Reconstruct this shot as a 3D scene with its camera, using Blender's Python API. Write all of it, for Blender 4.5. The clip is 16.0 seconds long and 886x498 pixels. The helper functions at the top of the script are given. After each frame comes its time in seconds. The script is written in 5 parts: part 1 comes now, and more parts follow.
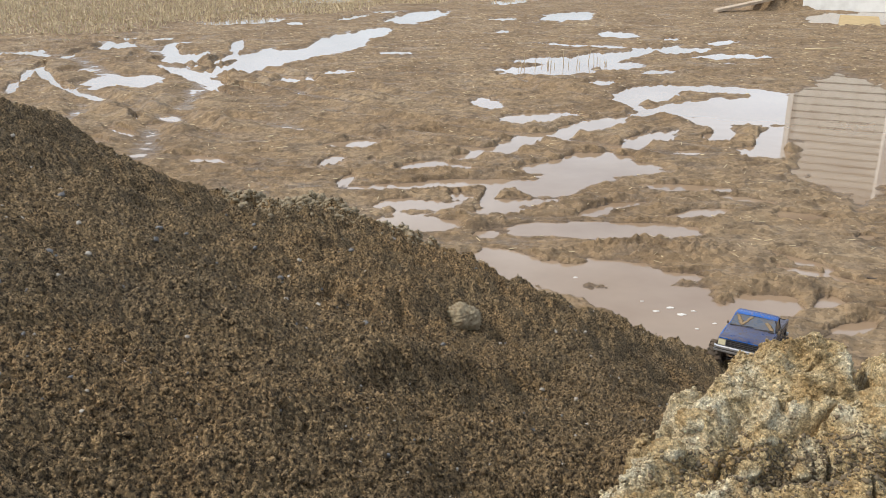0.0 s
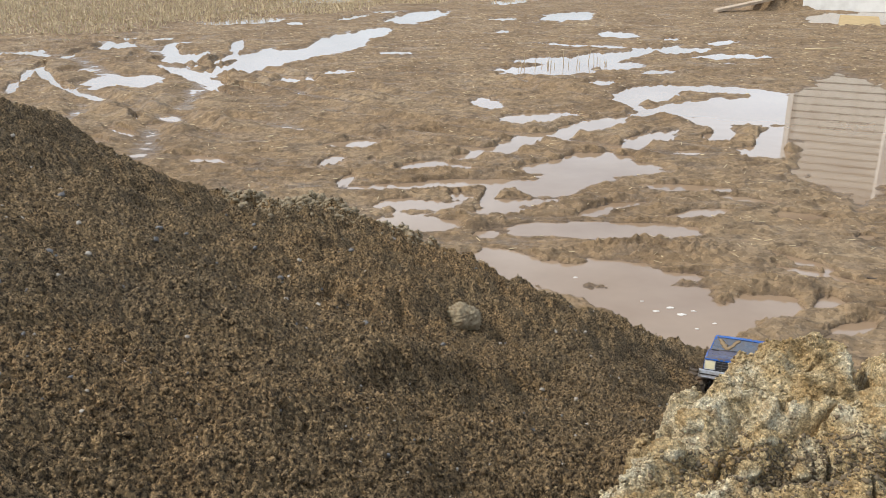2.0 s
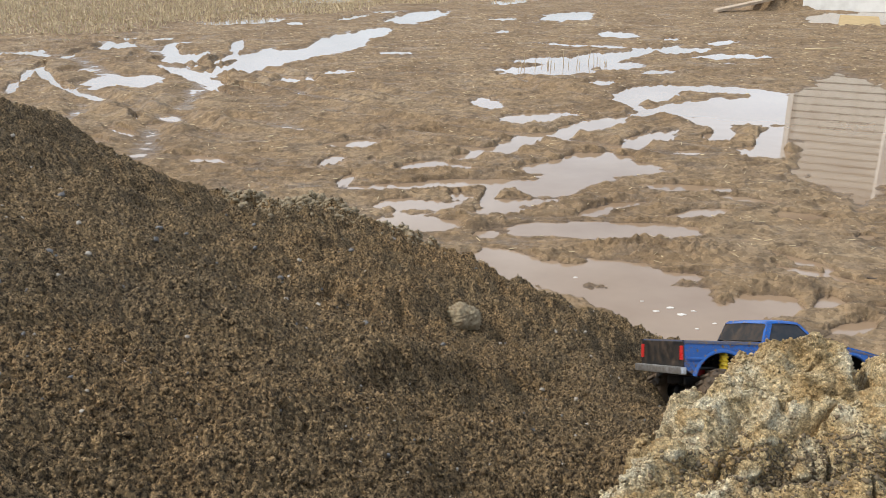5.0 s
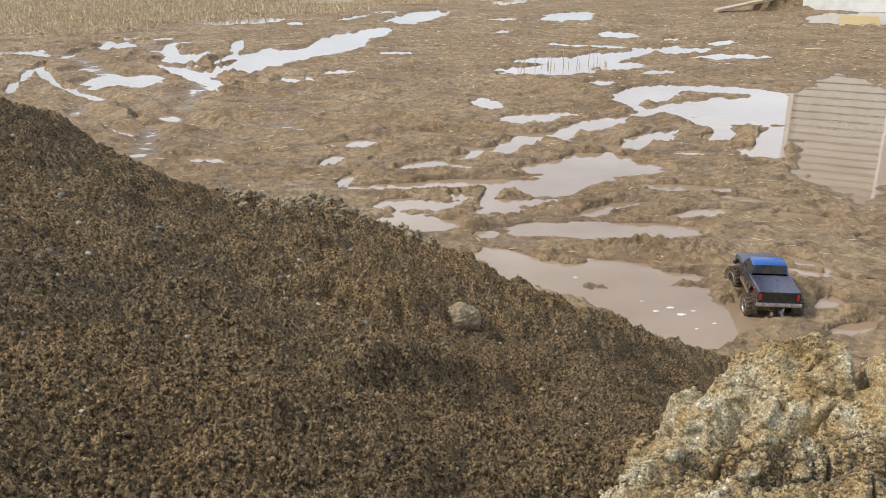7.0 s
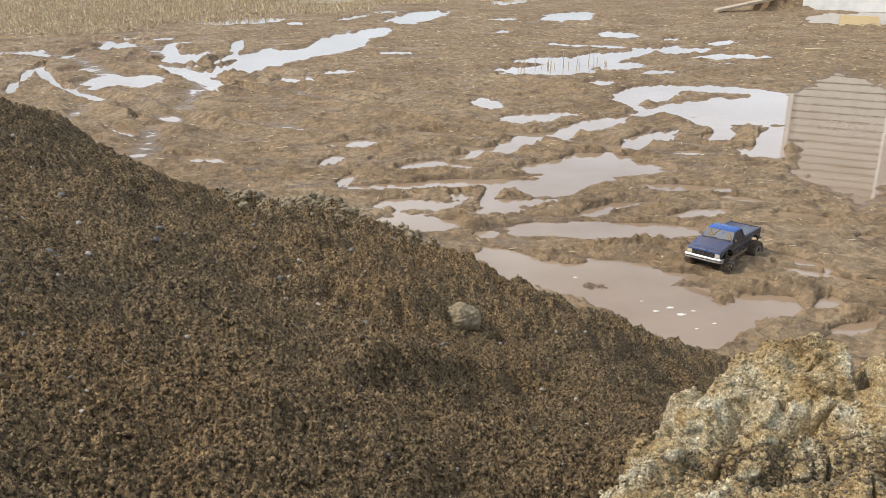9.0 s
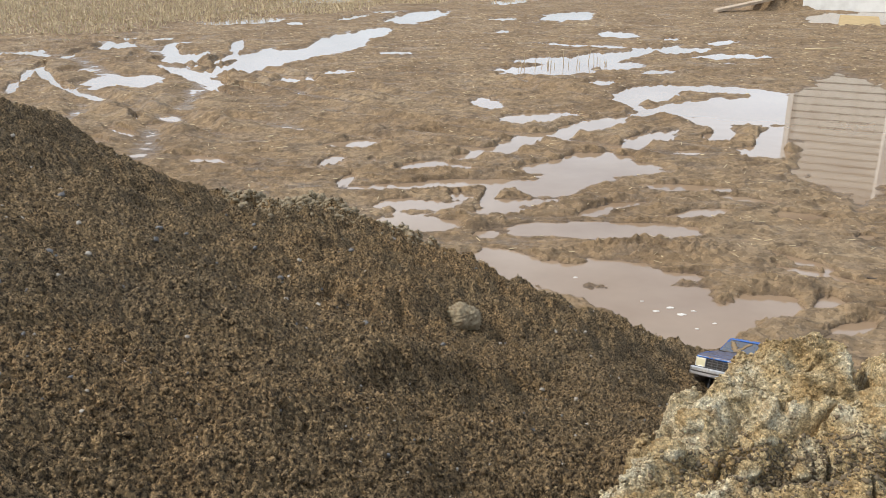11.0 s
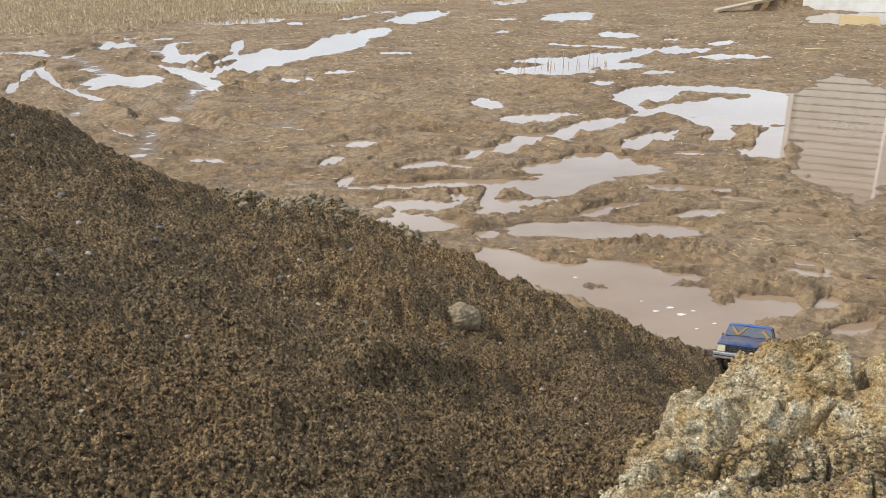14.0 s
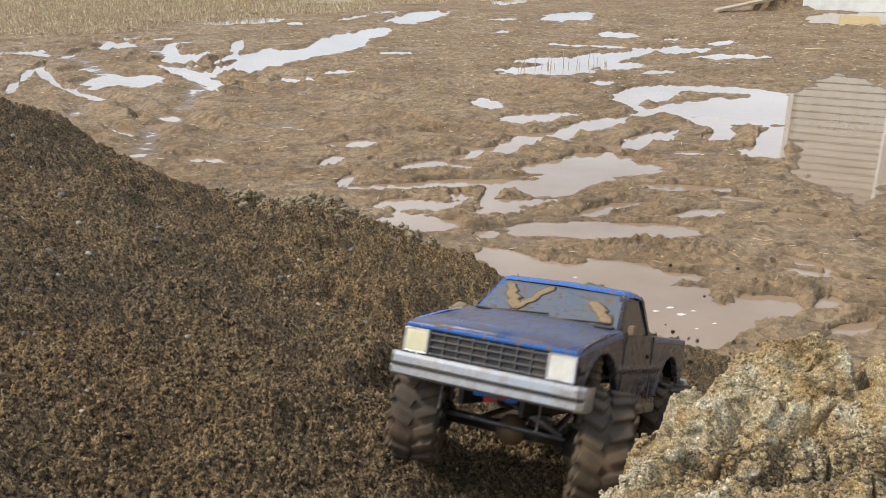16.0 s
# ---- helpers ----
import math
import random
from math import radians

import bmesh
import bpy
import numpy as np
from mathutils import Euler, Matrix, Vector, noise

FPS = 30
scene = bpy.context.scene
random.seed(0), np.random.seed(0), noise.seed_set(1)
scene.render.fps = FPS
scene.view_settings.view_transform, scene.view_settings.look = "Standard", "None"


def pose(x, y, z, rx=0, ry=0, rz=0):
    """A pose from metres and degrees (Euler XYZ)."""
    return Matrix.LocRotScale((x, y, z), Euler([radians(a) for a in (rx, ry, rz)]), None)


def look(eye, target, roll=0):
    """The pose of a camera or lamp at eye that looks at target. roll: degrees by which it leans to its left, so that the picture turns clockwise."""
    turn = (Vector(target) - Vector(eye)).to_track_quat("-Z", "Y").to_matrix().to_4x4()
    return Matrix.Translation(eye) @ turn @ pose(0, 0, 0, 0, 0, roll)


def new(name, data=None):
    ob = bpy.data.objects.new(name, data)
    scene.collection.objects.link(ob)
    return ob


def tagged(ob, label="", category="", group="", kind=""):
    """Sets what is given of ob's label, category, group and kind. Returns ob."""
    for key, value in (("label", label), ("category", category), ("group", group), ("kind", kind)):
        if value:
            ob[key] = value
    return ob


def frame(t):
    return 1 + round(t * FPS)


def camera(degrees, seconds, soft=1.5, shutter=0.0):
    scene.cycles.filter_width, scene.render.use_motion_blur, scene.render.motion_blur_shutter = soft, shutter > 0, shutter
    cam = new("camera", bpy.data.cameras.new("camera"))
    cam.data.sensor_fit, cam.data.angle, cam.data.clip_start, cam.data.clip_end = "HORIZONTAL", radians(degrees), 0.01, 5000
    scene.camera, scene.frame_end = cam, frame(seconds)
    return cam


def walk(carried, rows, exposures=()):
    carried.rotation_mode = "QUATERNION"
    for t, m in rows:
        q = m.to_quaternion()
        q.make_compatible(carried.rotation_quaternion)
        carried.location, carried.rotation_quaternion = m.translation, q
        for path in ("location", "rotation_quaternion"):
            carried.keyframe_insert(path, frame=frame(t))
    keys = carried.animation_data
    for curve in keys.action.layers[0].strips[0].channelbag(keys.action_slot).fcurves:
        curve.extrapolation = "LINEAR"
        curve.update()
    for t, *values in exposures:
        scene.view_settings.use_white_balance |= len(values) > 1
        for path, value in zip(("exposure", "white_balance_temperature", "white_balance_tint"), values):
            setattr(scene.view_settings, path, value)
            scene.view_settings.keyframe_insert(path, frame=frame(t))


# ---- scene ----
EYE = (0.0, 0.0, 1.62)
cam = camera(56.0, 16.0, soft=0.7, shutter=0.12)
walk(cam, [(0.0, pose(*EYE, 70.4, 0, 0)), (16.0, pose(*EYE, 70.4, 0, 0))], exposures=[(0.0, -0.14), (16.0, -0.14)])

# ---- daylight: bright cloud with a veiled sun on the left ----
SUN_ELEV, SUN_AZ = 48.0, 266.0
world = bpy.data.worlds.new("sky")
scene.world = world
world.use_nodes = True
wn = world.node_tree
wn.nodes.clear()
sky = wn.nodes.new("ShaderNodeTexSky")
sky.sky_type, sky.sun_disc = "NISHITA", False
sky.sun_elevation, sky.sun_rotation = radians(SUN_ELEV), radians(SUN_AZ)
sky.air_density, sky.dust_density, sky.ozone_density = 1.0, 2.5, 1.0
w_map = wn.nodes.new("ShaderNodeTexCoord")
w_scale = wn.nodes.new("ShaderNodeMapping")
w_scale.inputs["Scale"].default_value = (1.0, 1.0, 3.0)
w_noise = wn.nodes.new("ShaderNodeTexNoise")
w_noise.inputs["Scale"].default_value = 1.7
w_noise.inputs["Detail"].default_value = 6.0
w_ramp = wn.nodes.new("ShaderNodeValToRGB")
w_ramp.color_ramp.elements[0].position, w_ramp.color_ramp.elements[1].position = 0.36, 0.62
w_mix = wn.nodes.new("ShaderNodeMixRGB")
w_mix.inputs[2].default_value = (10.1, 11.2, 12.6, 1.0)
w_bg = wn.nodes.new("ShaderNodeBackground")
w_bg.inputs["Strength"].default_value = 0.128
w_out = wn.nodes.new("ShaderNodeOutputWorld")
wn.links.new(w_map.outputs["Generated"], w_scale.inputs["Vector"])
wn.links.new(w_scale.outputs["Vector"], w_noise.inputs["Vector"])
wn.links.new(w_noise.outputs["Fac"], w_ramp.inputs["Fac"])
wn.links.new(w_ramp.outputs["Color"], w_mix.inputs[0])
wn.links.new(sky.outputs["Color"], w_mix.inputs[1])
wn.links.new(w_mix.outputs["Color"], w_bg.inputs["Color"])
wn.links.new(w_bg.outputs["Background"], w_out.inputs["Surface"])

sun = new("sun", bpy.data.lights.new("sun", "SUN"))
sun.data.energy, sun.data.angle, sun.data.color = 3.2, radians(5), (1.0, 0.93, 0.82)
# the sky's azimuth runs clockwise from +y
SUN_DIR = Vector((math.sin(radians(SUN_AZ)) * math.cos(radians(SUN_ELEV)),
                  math.cos(radians(SUN_AZ)) * math.cos(radians(SUN_ELEV)), math.sin(radians(SUN_ELEV))))
sun.matrix_world = look(SUN_DIR * 60, (0, 0, 0))


# ---- materials ----
class Mat:
    """A node material with a Principled shader and short ways to add textures."""

    def __init__(self, name):
        self.m = bpy.data.materials.new(name)
        self.m.use_nodes = True
        self.t = self.m.node_tree
        self.b = self.t.nodes["Principled BSDF"]
        self.co = self.t.nodes.new("ShaderNodeTexCoord").outputs["Object"]

    def node(self, kind, **values):
        n = self.t.nodes.new(kind)
        for key, v in values.items():
            n.inputs[key].default_value = v
        return n

    def link(self, a, b):
        self.t.links.new(a, b)

    def set(self, **values):
        for key, v in values.items():
            self.b.inputs[key.replace("_", " ")].default_value = v
        return self

    def noise(self, scale, detail=4.0, rough=0.6, stretch=None):
        n = self.node("ShaderNodeTexNoise", Scale=scale, Detail=detail, Roughness=rough)
        src = self.co
        if stretch:
            mp = self.node("ShaderNodeMapping", Scale=stretch)
            self.link(src, mp.inputs["Vector"])
            src = mp.outputs["Vector"]
        self.link(src, n.inputs["Vector"])
        return n.outputs["Fac"]

    def cells(self, scale, feature="F1"):
        n = self.node("ShaderNodeTexVoronoi", Scale=scale)
        n.feature = feature
        self.link(self.co, n.inputs["Vector"])
        return n

    def grain(self, c, scale, low, high, amount=1.0):
        """Every grain a tone of its own."""
        v = self.cells(scale)
        s = self.t.nodes.new("ShaderNodeSeparateColor")
        self.link(v.outputs["Color"], s.inputs[0])
        return self.mix(amount, c, self.ramp(s.outputs[0], [(0.0, low), (0.55, 0.5 * (low + high)), (1.0, high)]), "MULTIPLY")

    def ramp(self, fac, stops):
        r = self.t.nodes.new("ShaderNodeValToRGB")
        e = r.color_ramp.elements
        while len(e) < len(stops):
            e.new(0.5)
        for el, (p, c) in zip(e, stops):
            el.position = p
            el.color = (c, c, c, 1) if isinstance(c, (int, float)) else (*c, 1)
        self.link(fac, r.inputs["Fac"])
        return r.outputs["Color"]

    def mix(self, fac, a, b, how="MIX"):
        n = self.t.nodes.new("ShaderNodeMixRGB")
        n.blend_type = how
        for i, v in enumerate((fac, a, b)):
            if isinstance(v, (int, float)):
                n.inputs[i].default_value = v if i == 0 else (v, v, v, 1)
            elif isinstance(v, tuple):
                n.inputs[i].default_value = (*v, 1)
            else:
                self.link(v, n.inputs[i])
        return n.outputs["Color"]

    def height_z(self, low, high):
        s = self.t.nodes.new("ShaderNodeSeparateXYZ")
        self.link(self.co, s.inputs[0])
        r = self.node("ShaderNodeMapRange")
        r.inputs["From Min"].default_value, r.inputs["From Max"].default_value = low, high
        self.link(s.outputs["Z"], r.inputs["Value"])
        return r.outputs["Result"]

    def colour(self, c):
        self.link(c, self.b.inputs["Base Color"])
        return self

    def rough(self, c):
        self.link(c, self.b.inputs["Roughness"])
        return self

    def bump(self, fac, strength, distance):
        n = self.node("ShaderNodeBump", Strength=strength, Distance=distance)
        self.link(fac, n.inputs["Height"])
        if self.b.inputs["Normal"].links:
            self.link(self.b.inputs["Normal"].links[0].from_socket, n.inputs["Normal"])
        self.link(n.outputs["Normal"], self.b.inputs["Normal"])
        return self


def plain(name, colour, rough=0.5, metal=0.0, grime=0.25, scale=60.0):
    """A paint, plastic or metal with worn, uneven tone."""
    m = Mat(name)
    dirt = m.ramp(m.noise(scale, 5), [(0.42, 0.0), (0.72, 1.0)])
    dirt = m.mix(1.0, dirt, grime, "MULTIPLY")
    m.colour(m.mix(dirt, colour, (0.16, 0.105, 0.062)))
    m.rough(m.mix(dirt, rough, 0.85))
    m.set(Metallic=metal)
    m.bump(m.noise(scale * 4, 3), 0.12, 0.001)
    return m.m


def mat_mud():
    m = Mat("wet_mud")
    big, mid, fine = m.noise(0.7, 5), m.noise(5.0, 6, 0.65), m.noise(45.0, 5, 0.7)
    c = m.ramp(big, [(0.32, (0.208, 0.136, 0.072)), (0.5, (0.298, 0.203, 0.112)), (0.70, (0.368, 0.268, 0.160))])
    c = m.mix(m.ramp(mid, [(0.36, 0.75), (0.52, 0.0)]), c, (0.120, 0.080, 0.046))
    c = m.mix(m.ramp(m.noise(2.3, 5, 0.7), [(0.50, 0.0), (0.66, 0.55)]), c, (0.250, 0.185, 0.125))
    c = m.mix(m.ramp(fine, [(0.52, 0.0), (0.75, 0.35)]), c, (0.42, 0.30, 0.18))
    # dark in the lows of the fine bump, painting shade into the mud's pits
    c = m.mix(m.ramp(fine, [(0.30, 0.6), (0.44, 0.0)]), c, (0.080, 0.048, 0.026))
    c = m.grain(c, 28.0, 0.72, 1.2)
    # straw and small stones trodden into the mud
    spots = m.cells(22.0)
    c = m.mix(m.ramp(spots.outputs["Distance"], [(0.06, 0.7), (0.10, 0.0)]), c, (0.50, 0.41, 0.28))
    # wet close to the water line and in soaked patches
    wet = m.ramp(m.height_z(0.0, 0.02), [(0.1, 1.0), (0.7, 0.0)])
    soak = m.ramp(m.noise(1.6, 5, 0.7, (0.7, 1.3, 1.0)), [(0.52, 0.0), (0.64, 1.0)])
    c = m.mix(m.mix(1.0, wet, 0.45, "MULTIPLY"), c, (0.135, 0.085, 0.050))
    m.colour(c)
    shine = m.mix(1.0, m.mix(1.0, wet, 0.6, "MULTIPLY"), m.mix(1.0, soak, 0.6, "MULTIPLY"), "ADD")
    m.rough(m.mix(shine, 0.85, 0.22)).set(Specular_IOR_Level=0.35)
    m.bump(m.noise(6.0, 6, 0.65, (0.7, 1.5, 1.0)), 0.9, 0.06).bump(m.noise(22.0, 6, 0.7), 0.9, 0.020).bump(fine, 0.6, 0.008)
    return m.m


def mat_water():
    m = Mat("muddy_water")
    c = m.ramp(m.noise(1.3, 4), [(0.3, (0.260, 0.175, 0.110)), (0.7, (0.330, 0.238, 0.158))])
    m.colour(c).set(Roughness=0.02, IOR=1.55)
    m.bump(m.noise(7.0, 2, 0.5), 0.012, 0.01)
    return m.m


def mat_dark_sand():
    m = Mat("damp_dark_sand")
    big, mid, fine = m.noise(1.6, 5), m.noise(16.0, 6, 0.7), m.noise(190.0, 4, 0.75)
    c = m.ramp(big, [(0.3, (0.235, 0.172, 0.098)), (0.5, (0.325, 0.228, 0.120)), (0.72, (0.410, 0.262, 0.122))])
    c = m.mix(m.ramp(mid, [(0.45, 0.0), (0.7, 0.4)]), c, (0.42, 0.300, 0.165))
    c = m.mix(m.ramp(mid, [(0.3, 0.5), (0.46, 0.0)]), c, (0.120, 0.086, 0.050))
    c = m.grain(c, 110.0, 0.8, 1.15)
    c = m.grain(c, 300.0, 0.62, 1.35)
    c = m.grain(c, 640.0, 0.68, 1.3)
    # near-black where the fine bump dips: shade between grains put into the colour
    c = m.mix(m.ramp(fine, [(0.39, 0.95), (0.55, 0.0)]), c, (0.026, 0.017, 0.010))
    m.colour(c).set(Roughness=0.9, Specular_IOR_Level=0.3)
    m.bump(m.noise(60.0, 5, 0.75), 1.0, 0.014).bump(m.noise(170.0, 3, 0.7), 1.0, 0.006).bump(fine, 0.7, 0.003)
    return m.m


def mat_dry_sand():
    m = Mat("dry_yellow_sand")
    big, mid, fine = m.noise(16.0, 5), m.noise(60.0, 6, 0.7), m.noise(420.0, 4, 0.7)
    c = m.ramp(big, [(0.36, (0.50, 0.345, 0.16)), (0.49, (0.72, 0.555, 0.31)), (0.62, (0.88, 0.79, 0.57))])
    c = m.mix(m.ramp(mid, [(0.36, 0.6), (0.50, 0.0)]), c, (0.50, 0.31, 0.13))
    grey = m.ramp(m.noise(9.0, 4, 0.5), [(0.58, 0.0), (0.66, 0.25)])
    c = m.mix(grey, c, (0.34, 0.29, 0.21))
    c = m.grain(c, 330.0, 0.72, 1.18)
    c = m.grain(c, 800.0, 0.62, 1.25)
    c = m.mix(m.ramp(fine, [(0.32, 0.75), (0.47, 0.0)]), c, (0.22, 0.14, 0.065))
    m.colour(c).set(Roughness=0.95, Specular_IOR_Level=0.25)
    m.bump(m.noise(120.0, 5, 0.75), 1.0, 0.008).bump(m.noise(330.0, 3, 0.7), 1.0, 0.003).bump(fine, 0.6, 0.002)
    return m.m


def mat_paint(name, colour, mud=1.0, film=0.12):
    """Glossy lacquer, spattered with dried mud."""
    m = Mat(name)
    spots = m.ramp(m.noise(130.0, 6, 0.75), [(0.565, 0.0), (0.60, 1.0)])
    smear = m.ramp(m.noise(17.0, 5, 0.6), [(0.50, 0.0), (0.64, 1.0)])
    low = m.ramp(m.height_z(0.085, 0.165), [(0.0, 0.95), (0.35, 0.40), (0.75, 0.08), (1.0, 0.06)])
    dust = m.ramp(m.noise(30.0, 5, 0.7), [(0.32, 0.0), (0.70, film)])
    cover = m.mix(1.0, m.mix(1.0, spots, m.mix(1.0, smear, low, "MULTIPLY"), "ADD"), mud, "MULTIPLY")
    cover = m.mix(1.0, cover, m.mix(1.0, low, m.ramp(m.noise(60.0, 6, 0.75), [(0.51, 0.0), (0.56, 1.0)]), "MULTIPLY"), "ADD")
    cover = m.ramp(cover, [(0.12, 0.0), (0.5, 1.0)])
    base = m.mix(dust, colour, (0.15, 0.115, 0.085))
    m.colour(m.mix(cover, base, (0.175, 0.122, 0.070)))
    m.rough(m.mix(cover, m.mix(dust, 0.22, 0.7), 0.88))
    m.bump(cover, 0.6, 0.0014)
    return m.m


MUD, WATER, DARK_SAND, DRY_SAND = mat_mud(), mat_water(), mat_dark_sand(), mat_dry_sand()
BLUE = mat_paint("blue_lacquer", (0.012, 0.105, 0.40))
# left side's lacquer: mud, plus that side's shade put into a near-black base
SHADED_MUDDY_BLUE = mat_paint("shaded_muddy_blue_lacquer", (0.016, 0.020, 0.038), 0.75)
HOOD_BLUE = mat_paint("dirty_blue_lacquer", (0.014, 0.045, 0.16), 0.9, 0.75)
DARK_BLUE = mat_paint("grey_blue_lacquer", (0.04, 0.065, 0.14), 0.8, 0.6)
TYRE = plain("muddy_rubber", (0.075, 0.057, 0.040), 0.8, 0.0, 1.0, 34.0)
CHROME = plain("worn_chrome", (0.64, 0.64, 0.64), 0.28, 0.85, 0.7, 48.0)
RIM_CHROME = plain("muddy_chrome", (0.42, 0.42, 0.40), 0.35, 0.8, 1.0, 150.0)
RIM_MUD = plain("dark_dried_mud", (0.085, 0.062, 0.042), 0.85, 0.0, 0.5, 80.0)
BLACK = plain("black_plastic", (0.012, 0.012, 0.013), 0.5, 0.0, 0.45, 45.0)
GLASS = plain("smoked_window", (0.03, 0.034, 0.04), 0.12, 0.0, 0.3, 26.0)
LAMP = plain("headlight_lens", (0.70, 0.68, 0.61), 0.2, 0.0, 0.25, 40.0)
LAMP_YELLOW = plain("yellowed_headlight_lens", (0.70, 0.64, 0.42), 0.2, 0.0, 0.25, 40.0)
YELLOW = plain("yellow_plastic", (0.83, 0.55, 0.02), 0.35, 0.0, 0.25)
RED = plain("red_plastic", (0.62, 0.03, 0.04), 0.35, 0.0, 0.25)
BRIGHT_BLUE = plain("bright_blue_plastic", (0.03, 0.22, 0.78), 0.35, 0.0, 0.25)
GRAVEL_GREY = plain("dark_grey_gravel", (0.14, 0.108, 0.066), 0.9, 0.0, 0.6, 160.0)
MUD_CAKE = plain("caked_mud", (0.20, 0.14, 0.085), 0.9, 0.0, 0.6, 70.0)
STEEL = plain("link_steel", (0.17, 0.17, 0.175), 0.4, 0.6, 0.6)
BRASS = plain("muddy_brass", (0.16, 0.11, 0.055), 0.6, 0.3, 0.7)
TAIL_RED = plain("tail_lamp_red", (0.55, 0.02, 0.02), 0.25, 0.0, 0.2)
# dark colour for the shade lines under the siding laps
LAP_SHADE = plain("siding_lap_shade", (0.07, 0.07, 0.065), 0.8, 0.0, 0.2, 2.0)
SIDING = plain("grey_siding", (0.74, 0.75, 0.70), 0.6, 0.0, 0.25, 2.0)
WHITE = plain("white_trim_paint", (0.86, 0.86, 0.82), 0.5, 0.0, 0.18, 3.0)
WOOD = plain("weathered_timber", (0.52, 0.41, 0.30), 0.8, 0.0, 0.4, 9.0)
PLY = plain("tan_plywood", (0.52, 0.38, 0.19), 0.75, 0.0, 0.3, 5.0)
ROOF = plain("dark_shingles", (0.09, 0.085, 0.08), 0.9, 0.0, 0.3, 6.0)
STRAW = plain("bleached_straw", (0.62, 0.50, 0.31), 0.85, 0.0, 0.5, 4.0)
STONE = plain("pale_pebble", (0.40, 0.36, 0.30), 0.7, 0.0, 0.35, 90.0)
STONE_DARK = plain("grey_pebble", (0.16, 0.155, 0.15), 0.7, 0.0, 0.35, 90.0)
FOAM = plain("pale_foam", (0.72, 0.68, 0.62), 0.6, 0.0, 0.2, 40.0)


# ---- noise and grids ----
rng = np.random.RandomState(7)
PERM = rng.permutation(4096)
ANGLE = rng.rand(4096) * 2 * np.pi


def pick(ix, iy, seed):
    return PERM[(PERM[(ix.astype(np.int64) + 131 * seed) & 4095] + iy.astype(np.int64)) & 4095]


def perlin(x, y, seed=0):
    ix, iy = np.floor(x), np.floor(y)
    fx, fy = x - ix, y - iy
    u, v = fx ** 3 * (fx * (fx * 6 - 15) + 10), fy ** 3 * (fy * (fy * 6 - 15) + 10)

    def corner(dx, dy):
        a = ANGLE[pick(ix + dx, iy + dy, seed)]
        return np.cos(a) * (fx - dx) + np.sin(a) * (fy - dy)

    low = corner(0, 0) * (1 - u) + corner(1, 0) * u
    high = corner(0, 1) * (1 - u) + corner(1, 1) * u
    return (low * (1 - v) + high * v) * 1.5


def fbm(x, y, octaves=4, seed=0, gain=0.5):
    total, amp = 0.0, 1.0
    for k in range(octaves):
        total = total + amp * perlin(x * 2.03 ** k, y * 2.03 ** k, seed + k)
        amp *= gain
    return total


def lumps(x, y, seed=0):
    """Rounded crumbs: 1 on a crumb's top, 0 in the joints."""
    ix, iy = np.floor(x), np.floor(y)
    best = np.full(np.shape(x), 9.0)
    for dx in (-1, 0, 1):
        for dy in (-1, 0, 1):
            h = pick(ix + dx, iy + dy, seed)
            px = ix + dx + (h % 64) / 64.0
            py = iy + dy + (h // 64) / 64.0
            best = np.minimum(best, (px - x) ** 2 + (py - y) ** 2)
    return np.clip(1 - best * 1.3, 0, 1)


def step(x, low, high):
    t = np.clip((x - low) / (high - low), 0, 1)
    return t * t * (3 - 2 * t)


def smin(a, b, k):
    h = np.clip(0.5 + 0.5 * (b - a) / k, 0, 1)
    return b * (1 - h) + a * h - k * h * (1 - h)


def sheet(name, X, Y, Z, material, closed=False, keep=None):
    """A mesh from a grid of points."""
    n, m = X.shape
    idx = np.arange(n * m).reshape(n, m)
    if closed:
        idx = np.concatenate([idx, idx[:, :1]], 1)
    q = np.stack([idx[:-1, :-1], idx[:-1, 1:], idx[1:, 1:], idx[1:, :-1]], -1).reshape(-1, 4)
    co = np.stack([X, Y, Z], -1).reshape(-1, 3)
    if keep is not None:
        k = keep.reshape(-1)
        q = q[k[q].any(1)]
    me = bpy.data.meshes.new(name)
    me.vertices.add(len(co))
    me.vertices.foreach_set("co", co.astype(np.float32).ravel())
    me.loops.add(len(q) * 4)
    me.loops.foreach_set("vertex_index", q.astype(np.int32).ravel())
    me.polygons.add(len(q))
    me.polygons.foreach_set("loop_start", np.arange(0, len(q) * 4, 4, dtype=np.int32))
    me.polygons.foreach_set("use_smooth", np.ones(len(q), dtype=bool))
    me.update(calc_edges=True)
    me.materials.append(material)
    return new(name, me)


def fan(dense, coarse, half):
    """Bearings round the full circle, close together ahead and wide apart behind."""
    ahead = np.linspace(-half, half, dense)
    behind = np.linspace(half, 360 - half, coarse + 2)[1:-1]
    return np.radians(np.concatenate([ahead, behind]))


# ---- the muddy yard ----
PUDDLES = []


def puddle(x, y, rx, ry, turn=0.0, deep=0.022):
    PUDDLES.append((x, y, rx, ry, radians(turn), deep))


# far, beside the stubble
puddle(-4.06, 31.07, 1.57, 1.36, -55), puddle(-4.86, 21.48, 1.17, 0.73, 65), puddle(-3.57, 20.78, 0.52, 0.19, -79)
puddle(-7.23, 14.63, 0.53, 0.33, -87), puddle(-6.69, 14.13, 0.27, 0.12, -59), puddle(-5.98, 15.63, 0.82, 0.28, -79)
puddle(-6.74, 16.67, 0.35, 0.24, -31), puddle(-6.25, 17.01, 0.37, 0.16, -65), puddle(-6.22, 14.37, 0.61, 0.10, -86)
puddle(-5.06, 14.05, 0.34, 0.10, -69), puddle(-5.48, 10.68, 0.50, 0.06, -67), puddle(-5.83, 11.82, 0.62, 0.06, -69)
